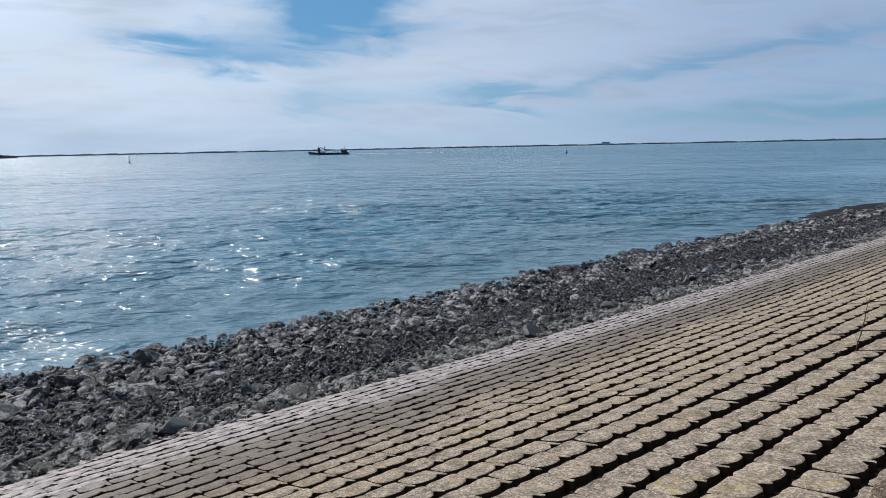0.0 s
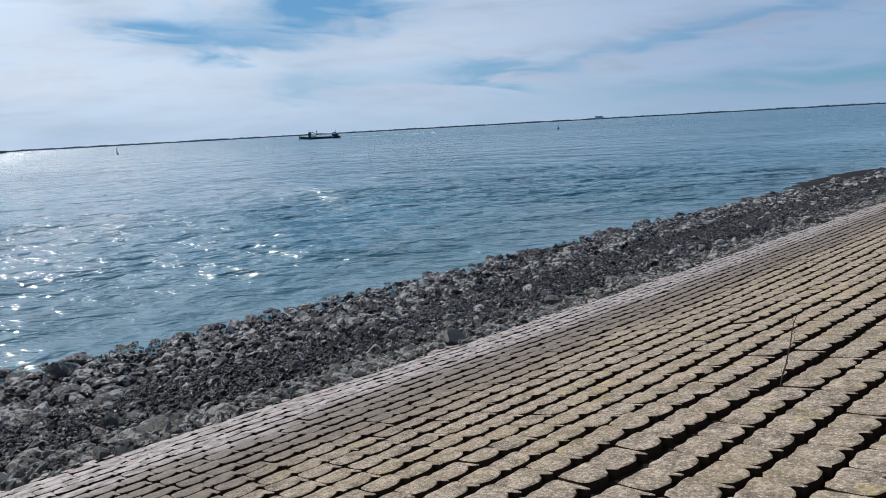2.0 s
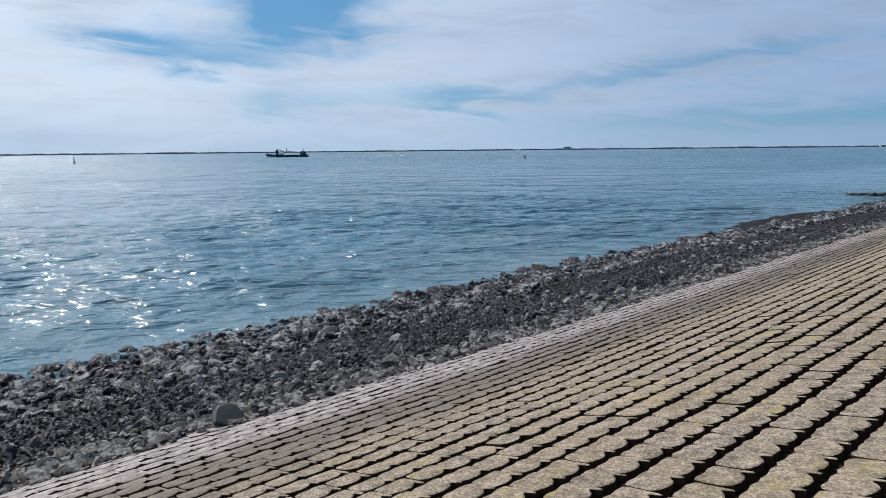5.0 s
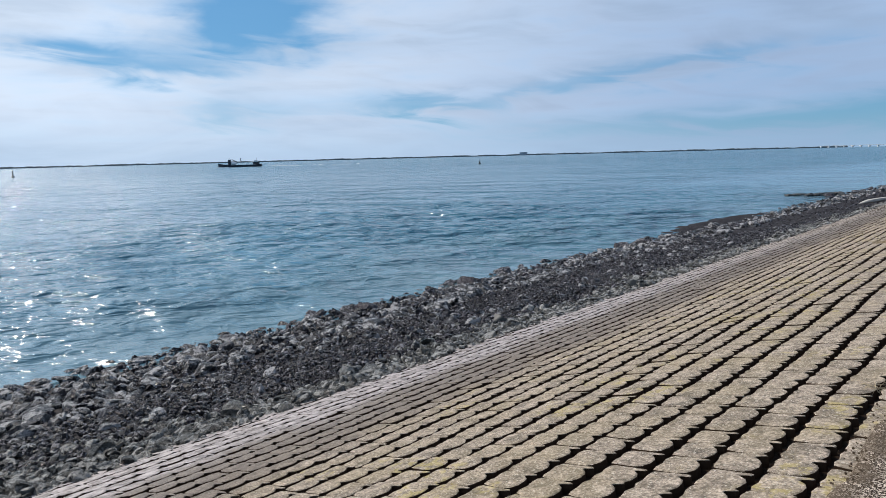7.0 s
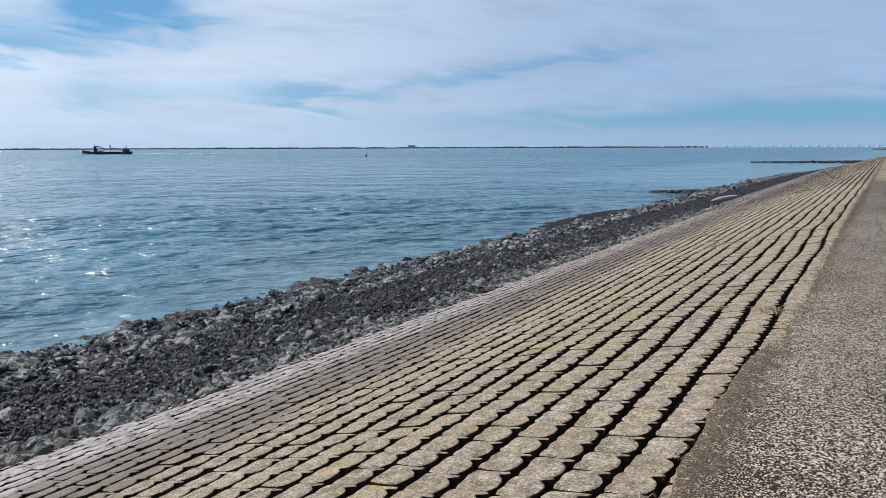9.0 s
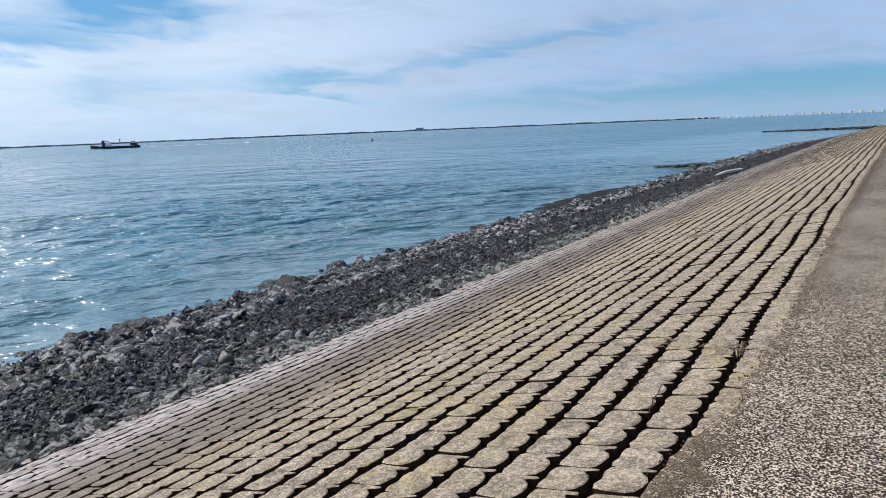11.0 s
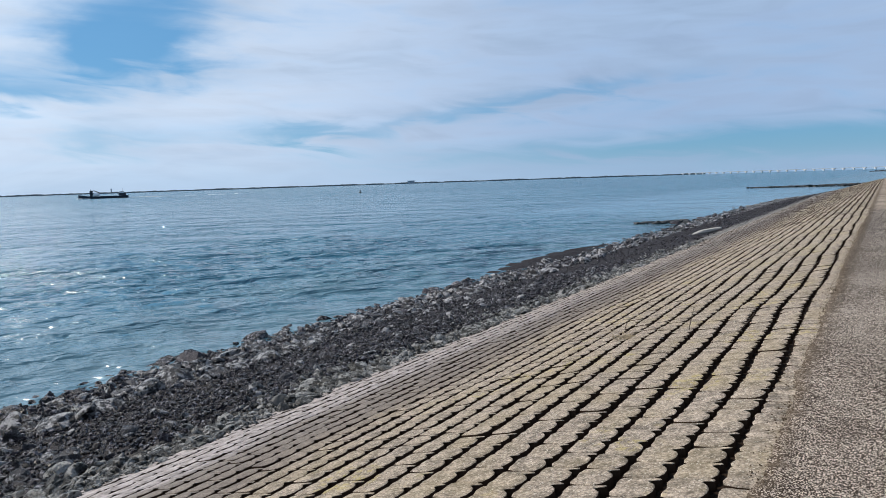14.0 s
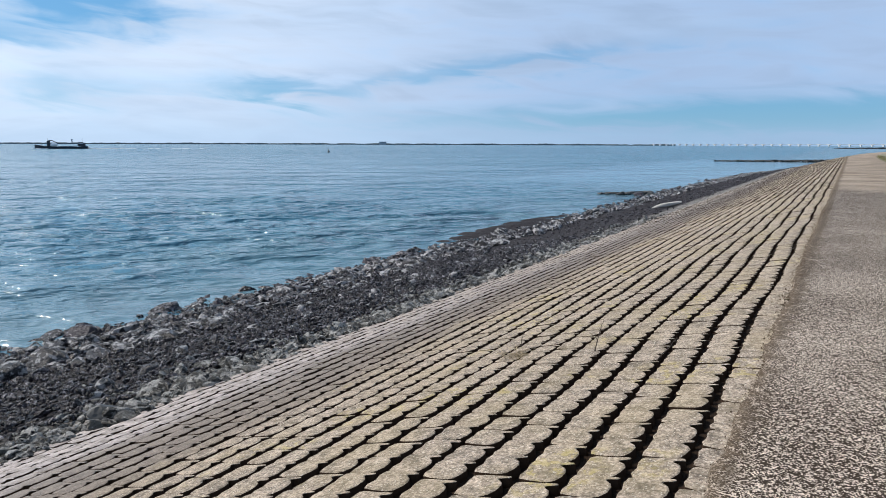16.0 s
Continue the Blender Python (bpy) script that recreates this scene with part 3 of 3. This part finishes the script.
def boulder_line(y):
    """Where the boulders give way to shingle."""
    return float(np.interp(y, [4, 12, 18, 30, 50], [-13.3, -13.9, -15.0, -15.9, -16.0])) + 0.35 * math.sin(y * 0.7) + 0.25 * math.sin(y * 1.9 + 1)


berm = tagged(new("stone_berm"), "wet dark boulders and shingle along the tide line", "stone berm", kind="structure")
near_stones, far_stones, gravel, rubble, loose_stones = [], [], [], [], []
y = -8.0
while y < 170:
    step = 0.44 if y < 60 else 0.85
    u = shore(y) - 0.5
    while u < boulder_line(y):
        size = min(0.62, max(0.12, rng.lognormal(-1.52 if u < -15.5 else -1.75, 0.42)))
        uu, yy = u + rng.normal(0, 0.16), y + rng.normal(0, 0.19)
        if not (50 < yy < 69 and uu < -17.5 and rng.random() < 0.75):
            m = turned(uu, yy, size, -0.05, 16)
            if uu < shore(yy) + 1.0:      # black with weed at the water's edge
                gravel.append((*boulder_low[int(rng.integers(0, 8))], m))
            elif y < 60:
                k = int(rng.integers(0, 14))
                if -17.5 < uu and 3 < yy < 34 and size > 0.26 and len(loose_stones) < 300:
                    loose_stones.append((k, m))
                else:
                    near_stones.append((*(boulder_kinds[k] if size > 0.22 and yy < 40 else boulder_low[k % 8]), m))
            else:
                far_stones.append((*boulder_low[int(rng.integers(0, 8))], m))
        u += rng.uniform(0.30, 0.58) * (1.0 if y < 60 else 1.4)
    y += step * rng.uniform(0.8, 1.2)
# shingle between the boulders and the rubble
for _ in range(30000):
    yy, w = rng.uniform(-8, 46), rng.uniform(0, 1)
    gravel.append((*tiny_kinds[int(rng.integers(0, 8))], turned((boulder_line(yy) - 0.6) * (1 - w) - 9.4 * w, yy, min(0.12, rng.lognormal(-3.1, 0.35)), 0.25, 30)))
for _ in range(2600):
    yy, w = rng.uniform(46, 150), rng.uniform(0, 1)
    gravel.append((*tiny_kinds[int(rng.integers(0, 8))], turned((boulder_line(yy) - 0.3) * (1 - w) - 9.2 * w, yy, rng.lognormal(-3.0, 0.3), 0.0, 30)))
# stones scattered among the boulders fill the chinks
for _ in range(7000):
    yy = rng.uniform(-8, 60)
    gravel.append((*tiny_kinds[int(rng.integers(0, 8))], turned(rng.uniform(shore(yy), boulder_line(yy)), yy, rng.lognormal(-2.4, 0.35), 0.1, 35)))
# single larger stones lying on the shingle
for _ in range(130):
    yy = rng.uniform(-6, 46)
    near_stones.append((*boulder_low[int(rng.integers(0, 8))], turned(rng.uniform(-14.5, -10.2), yy, rng.uniform(0.12, 0.24), 0.1)))
# broken stone along the foot of the facing, in drifts
for _ in range(7000):
    yy = float(rng.triangular(-8, 4, 55))
    uu = -8.15 - abs(rng.normal(0, 0.9 + 0.35 * math.sin(yy * 0.8)))
    rubble.append((*small_kinds[int(rng.integers(0, 8))], turned(uu, yy, min(0.24, rng.lognormal(-2.8, 0.5)), 0.0, 20)))
for name, pieces, mat, label in (("boulders", near_stones, BOULDER, "dark wet boulders heaped along the tide line"),
                                 ("distant_boulders", far_stones, BOULDER, "dark boulders farther along the shore"),
                                 ("shingle", gravel, PEBBLE, "wet dark shingle, cobbles and weed-black stones"),
                                 ("rubble", rubble, RUBBLE, "broken pale and dark stone at the facing's foot")):
    ob = new(name, mesh_of(name, *stack_pieces(pieces), mat))
    ob.parent = berm
    tagged(ob, label, kind="stuff")


# ---- boulders and slabs that stand alone ----
def lone_boulder(u, y, size, seed, label):
    v, f = stone_shape(seed, 3, 0.6, 10)
    ob = new("lone_boulder", mesh_of("lone_boulder", v * size, f, WEEDY))
    ob.matrix_world = Matrix.Translation(on_dike(u - float(curve(y)), y, size * 0.25)) @ pose(0, 0, 0, 5, -12, seed * 40)
    return tagged(ob, label, "boulder", "boulders at the facing's foot")


lone_boulder(-8.28, 8.47, 0.26, 301, "black wet boulder at the foot of the block facing")
lone_boulder(-8.14, 8.95, 0.10, 305, "small black stone at the foot of the block facing")
lone_boulder(-9.75, 18.7, 0.25, 302, "black angular boulder on pale broken stone")
lone_boulder(-8.45, 2.1, 0.24, 303, "dark flat boulder at the foot of the block facing")
lone_boulder(-8.8, 23.3, 0.24, 304, "dark boulder on pale broken stone")

slab_verts, slab_faces = stone_shape(402, 3, 1.0, 9)
slab = new("stone_slab", mesh_of("stone_slab", slab_verts * np.array([0.55, 1.35, 0.16]), slab_faces, SLAB))
slab.matrix_world = Matrix.Translation(on_dike(-10.6, 62.3, 0.12)) @ pose(0, 0, 0, 0, -13, 0) @ pose(0, 0, 0, 0, 0, -42)
tagged(slab, "pale flat stone slab lying on the shingle", "slab")


# crumbs of earth and moss along the ragged margin of the path
crumbs = []
for _ in range(5200):
    yy = rng.uniform(4, 40)
    u0 = float(np.interp(yy, MARGIN_Y, MARGIN_U))
    uu = u0 + rng.normal(0.02, 0.05)
    m = Matrix.Translation(on_dike(uu, yy, 0.012 if uu > u0 else 0.0)) @ pose(0, 0, 0, rng.uniform(0, 360), rng.uniform(0, 360), 0) @ Matrix.Scale(min(0.010, rng.lognormal(-5.3, 0.4)), 4)
    crumbs.append((*tiny_kinds[int(rng.integers(0, 8))], m))
tagged(new("margin_soil", mesh_of("margin_soil", *stack_pieces(crumbs), SOIL)), "brown earth crumbs along the path's edge", "soil", kind="stuff")


# ---- groynes ----
def groyne(root, tip, width, high, count, label):
    """A low bank of loose stones, each a part."""
    a, b = Vector(root), Vector(tip)
    along = (b - a).normalized()
    side = Vector((-along.y, along.x, 0))
    length = (b - a).length
    base = new("groyne")
    for k in range(count):
        s, w = rng.uniform(0, 1), rng.normal(0, 0.32)
        size = rng.uniform(0.35, 0.7) * max(1, width / 4)
        at = a + along * s * length + side * w * width
        at.z = WATER + high * (1 - 0.75 * s) * max(0.1, 1 - abs(w)) - 0.25 * size
        ob = new("stone", groyne_meshes[k % 8])
        ob.parent = base
        long = 1 if width < 10 else 2.2
        ob.matrix_world = Matrix.Translation(at) @ pose(0, 0, 0, rng.normal(0, 10), rng.normal(0, 10), math.degrees(math.atan2(along.y, along.x)) + rng.normal(0, 25)) @ Matrix.Diagonal((size * long, size, size * 0.8, 1))
    return tagged(base, label, "groyne", "groynes along the shore")


groyne_meshes = [mesh_of("stone", v, f, WEEDY) for v, f in boulder_low]
groyne((-21.5, 96, 0), (-27.6, 93.4, 0), 1.8, 0.35, 40, "low dark rock groyne just above the water")
groyne((-8, 279, 0), (-47, 268.5, 0), 5.0, 0.95, 280, "long dark rock groyne reaching into the water")
groyne((70, 1330, 0), (-45, 1250, 0), 16.0, 3.2, 300, "far dark rock groyne on the water")


# ---- plants on the facing ----
def stalk(u, y, high, lean, label):
    """A dead weed: a crooked stem with side shoots."""
    rnd = random.Random(int(u * 100 + y * 10))
    base = new("dead_weed")
    base.location = on_dike(u - float(curve(y)), y, -0.05)
    pts = [Vector((lean * high * (k / 7) ** 1.3 + rnd.uniform(-.008, .008), 0.3 * lean * high * k / 7 + rnd.uniform(-.008, .008), high * k / 7)) for k in range(8)]
    bm = bmesh.new()
    tube(bm, pts, [0.006 * (1 - 0.09 * k) for k in range(8)], 5)
    part("stem", bm, TWIG, base)
    for k in (1, 2, 3, 4, 5, 6):
        bm = bmesh.new()
        a = rnd.uniform(0, 6.3)
        tip = pts[k] + Vector((math.cos(a) * 0.12, math.sin(a) * 0.12, 0.25)) * high * 0.45
        tube(bm, [pts[k], (pts[k] + tip) / 2 + Vector((0.01, 0, -0.01)), tip], [0.003, 0.0025, 0.0015], 4)
        part("shoot", bm, TWIG, base)
    return tagged(base, label, "weed", "weeds in the block joints")


stalk(-2.28, 6.70, 0.55, 0.14, "tall dead brown weed growing from a block joint")
stalk(-1.60, 16.15, 0.22, 0.35, "short dead brown weed growing from a block joint")
stalk(-2.80, 24.7, 0.36, 0.2, "dead brown weed growing from a block joint")
stalk(-2.14, 24.4, 0.26, 0.6, "leaning dead brown weed in a block joint")
stalk(-3.76, 25.1, 0.22, 0.1, "short dead brown weed growing from a block joint")


def tuft(u, y, count, long, label, mat=STRAW):
    rnd = random.Random(int(u * 77 + y * 13))
    base = new("grass_tuft")
    base.location = on_dike(u - float(curve(y)), y, -0.03)
    bm = bmesh.new()
    for _ in range(count):
        a, l = rnd.uniform(0, 6.28), long * rnd.uniform(0.5, 1.1)
        o = Vector((rnd.gauss(0, 0.05), rnd.gauss(0, 0.05), 0))
        d = Vector((math.cos(a), math.sin(a), 0))
        pts = [o, o + d * l * 0.3 + Vector((0, 0, l * 0.28)), o + d * l * 0.75 + Vector((0, 0, l * 0.32)), o + d * l + Vector((0, 0, l * rnd.uniform(0.02, 0.25)))]
        tube(bm, pts, [0.003, 0.0028, 0.002, 0.001], 3)
    part("tussock", bm, mat, base)
    return tagged(base, label, "grass tuft", "grass tufts in the block joints")


tuft(-1.90, 17.65, 30, 0.13, "dry straw-coloured grass tuft in a block joint")
tuft(-1.42, 17.45, 40, 0.16, "dry straw-coloured grass tuft at the path's edge")
tuft(-3.62, 24.7, 70, 0.26, "dry straw-coloured grass tuft in a block joint")
tuft(-1.40, 17.35, 30, 0.16, "dry straw-coloured grass tuft at the path's edge")
tuft(-1.25, 12.9, 22, 0.14, "thin dry grass tuft at the path's edge")


# ---- verge and fence ----
def verge_at(U, Y):
    z = np.interp(U, [2.4, 2.6, 3.3, 6.0], [0.0, 0.10, 0.16, 0.2]) + 0.04 * np.sin(Y * 1.7 + U * 3) * np.sin(Y * 0.43)
    edge = ripple_line(Y, 4.0, 0.12) * (U < 2.7)
    return np.stack([U + edge + curve(Y), Y, z], -1)


tagged(new("verge", grid_mesh("verge", np.array([2.4, 2.5, 2.7, 3.0, 3.5, 4.2, 6.0, 12.0]), np.arange(-40, 170, 0.6), verge_at, TURF)), "rough grass verge beside the path", "verge", kind="structure")

blades = bmesh.new()
for _ in range(14000):
    yy, uu = rng.uniform(34, 130), 2.5 + abs(rng.normal(0, 0.6))
    p = Vector((uu + float(curve(yy)), yy, 0.08))
    h, w, a = rng.uniform(0.05, 0.2), 0.006, rng.uniform(0, 6.28)
    d, s = Vector((rng.normal(0, 0.08), rng.normal(0, 0.08), h)), Vector((math.cos(a) * w, math.sin(a) * w, 0))
    blades.faces.new([blades.verts.new(q) for q in (p - s, p + s, p + d)])
tagged(part("verge_grass", blades, BLADE), "tufted green and dry verge grass", "grass", kind="stuff")


def fence_post(y, seed):
    rnd = random.Random(seed)
    bm = bmesh.new()
    h, r = rnd.uniform(1.25, 1.65), rnd.uniform(0.06, 0.10)
    lx, ly = rnd.uniform(-0.1, 0.1), rnd.uniform(-0.06, 0.06)
    tube(bm, [(lx * k / 4, ly * k / 4, h * k / 4) for k in range(5)], [r, r * 1.02, r * 0.96, r * 0.95, r * 0.86], 8)
    ob = part("fence_post", bm, WOOD)
    ob.location = (3.0, y, 0.1)
    return tagged(ob, "weathered grey wooden fence post in the verge", "fence post", "fence posts along the verge")


for k, y in enumerate(np.arange(62, 150, 3.4)):
    fence_post(float(y), k)


# ---- on the water ----
def ship(at, turn):
    base = new("cargo_ship")
    base.matrix_world = Matrix.Translation(at) @ pose(0, 0, 0, 0, 0, turn) @ Matrix.Scale(0.8, 4)
    bm = bmesh.new()
    stations = [(-29, 0.4, 5.2), (-25, 3.0, 4.4), (-19, 4.3, 3.3), (-8, 4.5, 2.6), (2, 4.5, 2.3), (16, 4.5, 2.3), (23, 4.2, 3.0), (27, 3.4, 3.4)]
    rings = [[bm.verts.new(c) for c in ((x, -w, h), (x, -w * 0.8, -0.8), (x, w * 0.8, -0.8), (x, w, h))] for x, w, h in stations]
    for a, b in zip(rings, rings[1:]):
        for i in range(4):
            bm.faces.new((a[i], b[i], b[(i + 1) % 4], a[(i + 1) % 4]))
    bm.faces.new(rings[0][::-1])
    bm.faces.new(rings[-1])
    part("hull", bm, HULL, base, "dark blue hull with raised bow")
    bm = bmesh.new()
    box(bm, (20, 7, 0.9), Matrix.Translation((5, 0, 2.5)), 0.2)
    part("hatch_cover", bm, HULL, base)
    bm = bmesh.new()
    box(bm, (8.5, 7.4, 3.4), Matrix.Translation((20, 0, 4.4)), 0.2)
    part("deckhouse", bm, HULL, base, "dark deckhouse")
    bm = bmesh.new()
    box(bm, (5.0, 6.6, 2.2), Matrix.Translation((19.4, 0, 7.2)), 0.2)
    bridge = part("wheelhouse", bm, WHITE, base, "grey-white wheelhouse")
    bm = bmesh.new()
    box(bm, (5.1, 6.7, 0.8), Matrix.Translation((19.4, 0, 7.5)))
    part("window_band", bm, GLASS, bridge)
    bm = bmesh.new()
    box(bm, (7.5, 7.0, 4.4), Matrix.Translation((-9.0, 0, 4.8)), 1.4)
    part("forward_house", bm, WHITE, base, "white forward structure")
    bm = bmesh.new()
    box(bm, (3.4, 5.0, 7.4), Matrix.Translation((-14.6, 0, 6.0)), 0.5)
    part("crane_base", bm, HULL, base)
    bm = bmesh.new()
    tube(bm, [(-15, 0, 9.4), (-11, 0, 9.8), (-4, 0, 6.4)], [0.7, 0.6, 0.35], 6)
    part("crane_arm", bm, HULL, base)
    for x, z0, z1 in ((-15, 9.5, 12.5), (21, 8.2, 12.0)):
        bm = bmesh.new()
        tube(bm, [(x, 0, z0), (x, 0, z1)], [0.2, 0.12], 6)
        part("mast", bm, HULL, base)
    return tagged(base, "small dark cargo ship under way with white superstructure", "ship")


SHIP = heading(61.8, 0) * 745
ship((SHIP.x, SHIP.y, WATER), 61.8)

# the wake behind it, low broken foam
wake = bmesh.new()
stern = Matrix.Translation((SHIP.x, SHIP.y, WATER)) @ pose(0, 0, 0, 0, 0, 61.8)
for k in range(34):
    x = 22 + k * 3.2 + rng.uniform(-1, 1)
    if k > 12 and rng.random() < 0.5:
        continue
    l, w = rng.uniform(1.6, 3.6), rng.uniform(0.6, 1.8)
    bmesh.ops.create_icosphere(wake, subdivisions=1, radius=1.0, matrix=stern @ Matrix.Translation((x, rng.normal(0, 1.2), 0.05)) @ Matrix.Diagonal((l, w, 0.55 if k < 9 else 0.25, 1)))
for k in range(7):
    bmesh.ops.create_icosphere(wake, subdivisions=1, radius=1.0, matrix=stern @ Matrix.Translation((-23.5 + 1.7 * k, -3.4 - 0.12 * k, 0.1)) @ Matrix.Diagonal((1.5, 0.7, 0.7 - 0.07 * k, 1)))
tagged(part("wake", wake, FOAM), "white foam trail on the water behind the ship", "wake", kind="stuff")


def small_vessel(az, dist):
    base = new("work_boat")
    at = heading(az, 0) * dist
    base.matrix_world = Matrix.Translation((at.x, at.y, WATER)) @ pose(0, 0, 0, 0, 0, az)
    bm = bmesh.new()
    rings = [[bm.verts.new(c) for c in ((x, -w, h), (x, -w * 0.8, -0.6), (x, w * 0.8, -0.6), (x, w, h))] for x, w, h in ((-22, 0.5, 4.6), (-17, 3.4, 4.0), (0, 4.0, 3.0), (19, 3.8, 3.2), (22, 3.0, 3.4))]
    for a, b in zip(rings, rings[1:]):
        for i in range(4):
            bm.faces.new((a[i], b[i], b[(i + 1) % 4], a[(i + 1) % 4]))
    bm.faces.new(rings[0][::-1])
    bm.faces.new(rings[-1])
    part("hull", bm, HULL, base)
    bm = bmesh.new()
    box(bm, (9, 6, 4.5), Matrix.Translation((-11, 0, 6)), 0.3)
    part("cabin", bm, HULL, base)
    bm = bmesh.new()
    tube(bm, [(-11, 0, 8), (-11, 0, 12)], [0.3, 0.2], 6)
    part("mast", bm, HULL, base)
    return tagged(base, "small dark work boat far out on the water", "boat")


small_vessel(85.65, 1900)


def buoy(az, dist, high, label):
    base = new("buoy")
    at = heading(az, 0) * dist
    base.location = (at.x, at.y, WATER)
    for name, pts, radii in (("float", [(0, 0, -0.3), (0, 0, 0.1), (0, 0, 0.7), (0, 0, 0.9)], [0.7, 0.85, 0.85, 0.5]),
                             ("mast", [(0, 0, 0.9), (0, 0, high * 0.75)], [0.32, 0.22]),
                             ("topmark", [(0, 0, high * 0.72), (0, 0, high * 0.8), (0, 0, high)], [0.42, 0.42, 0.1])):
        bm = bmesh.new()
        tube(bm, pts, radii, 10)
        part(name, bm, BUOY, base)
    return tagged(base, label, "buoy", "buoys in the channel")


buoy(77.6, 450, 3.9, "dark channel buoy floating on the water")
buoy(41.35, 455, 2.3, "small dark channel buoy floating on the water")


# ---- the far side ----
def far_shore():
    az = np.arange(13.5, 135, 0.06)
    rnd = np.random.default_rng(3)
    d = 4300 - 900 * np.clip((az - 30) / 60, 0, 1)
    h = 7.5 + 2.2 * np.convolve(rnd.normal(0, 1, len(az)), np.ones(14) / 14, "same") * 2 + 1.3 * np.convolve(rnd.normal(0, 1, len(az)), np.ones(4) / 4, "same")
    h = np.clip(h, 3.0, 19) * d / 4300 + 1.0
    a = np.radians(az)
    rows = []
    for k, (out, share) in enumerate(((0, 0.0), (0, 0.7), (15, 1.0), (90, 1.0), (140, 0.0))):
        rows.append(np.stack([-np.sin(a) * (d + out), np.cos(a) * (d + out), WATER + h * share], -1))
    P = np.concatenate(rows)
    n = len(az)
    F = [[r * n + i, r * n + i + 1, (r + 1) * n + i + 1, (r + 1) * n + i] for r in range(4) for i in range(n - 1)]
    ob = new("far_shore", mesh_of("far_shore", P, F, HAZED_LAND))
    tagged(ob, "low wooded far shore across the water", "far shore", kind="structure")


far_shore()


def shore_tower(az, dist, high):
    base = new("beacon_tower")
    at = heading(az, 0) * dist
    base.location = (at.x, at.y, WATER + 1)
    bm = bmesh.new()
    tube(bm, [(0, 0, 0), (0, 0, high * 0.7), (0, 0, high)], [3.2, 2.4, 1.6], 10)
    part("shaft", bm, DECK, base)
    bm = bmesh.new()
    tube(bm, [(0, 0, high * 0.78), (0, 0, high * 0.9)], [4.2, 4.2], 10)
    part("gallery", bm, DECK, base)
    return tagged(base, "thin grey beacon tower on the far shore", "tower")


shore_tower(62.2, 3830, 24)


def shore_building(az, dist):
    base = new("long_building")
    at = heading(az, 0) * dist
    base.matrix_world = Matrix.Translation((at.x, at.y, WATER)) @ pose(0, 0, 0, 0, 0, az)
    bm = bmesh.new()
    box(bm, (44, 16, 17), Matrix.Translation((0, 0, 8.5)))
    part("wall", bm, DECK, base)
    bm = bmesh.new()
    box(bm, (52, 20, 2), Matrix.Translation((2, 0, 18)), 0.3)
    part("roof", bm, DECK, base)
    return tagged(base, "long flat-roofed grey building on the far shore", "building")


shore_building(38.1, 4100)


def long_bridge():
    base = tagged(new("road_bridge"), "long low bridge on pale piers over the water", "bridge")
    a, b = heading(15.2, 0) * 4200, heading(-9, 0) * 3300
    n = 38
    for k in range(n):
        p, q = a.lerp(b, k / n), a.lerp(b, (k + 1) / n)
        bm = bmesh.new()
        mid, run = (p + q) / 2, q - p
        turn = math.degrees(math.atan2(run.y, run.x))
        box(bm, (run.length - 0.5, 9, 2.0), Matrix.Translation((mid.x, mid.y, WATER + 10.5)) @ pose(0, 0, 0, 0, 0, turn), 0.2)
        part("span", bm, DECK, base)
        bm = bmesh.new()
        m = Matrix.Translation((p.x, p.y, WATER)) @ pose(0, 0, 0, 0, 0, turn)
        box(bm, (6, 9, 10), m @ Matrix.Translation((0, 0, 4.6)), 0.5)
        box(bm, (20, 9, 3.0), m @ Matrix.Translation((0, 0, 8.8)), 1.0)
        part("pier", bm, PIER, base)


long_bridge()


# ---- single blocks and boulders nearest the path ----
for k, m in loose:
    ob = new("concrete_block", block_meshes[k])
    ob.parent = facing
    ob.matrix_world = m
for k, m in loose_stones:
    ob = new("boulder", boulder_meshes[k])
    ob.parent = berm
    ob.matrix_world = m
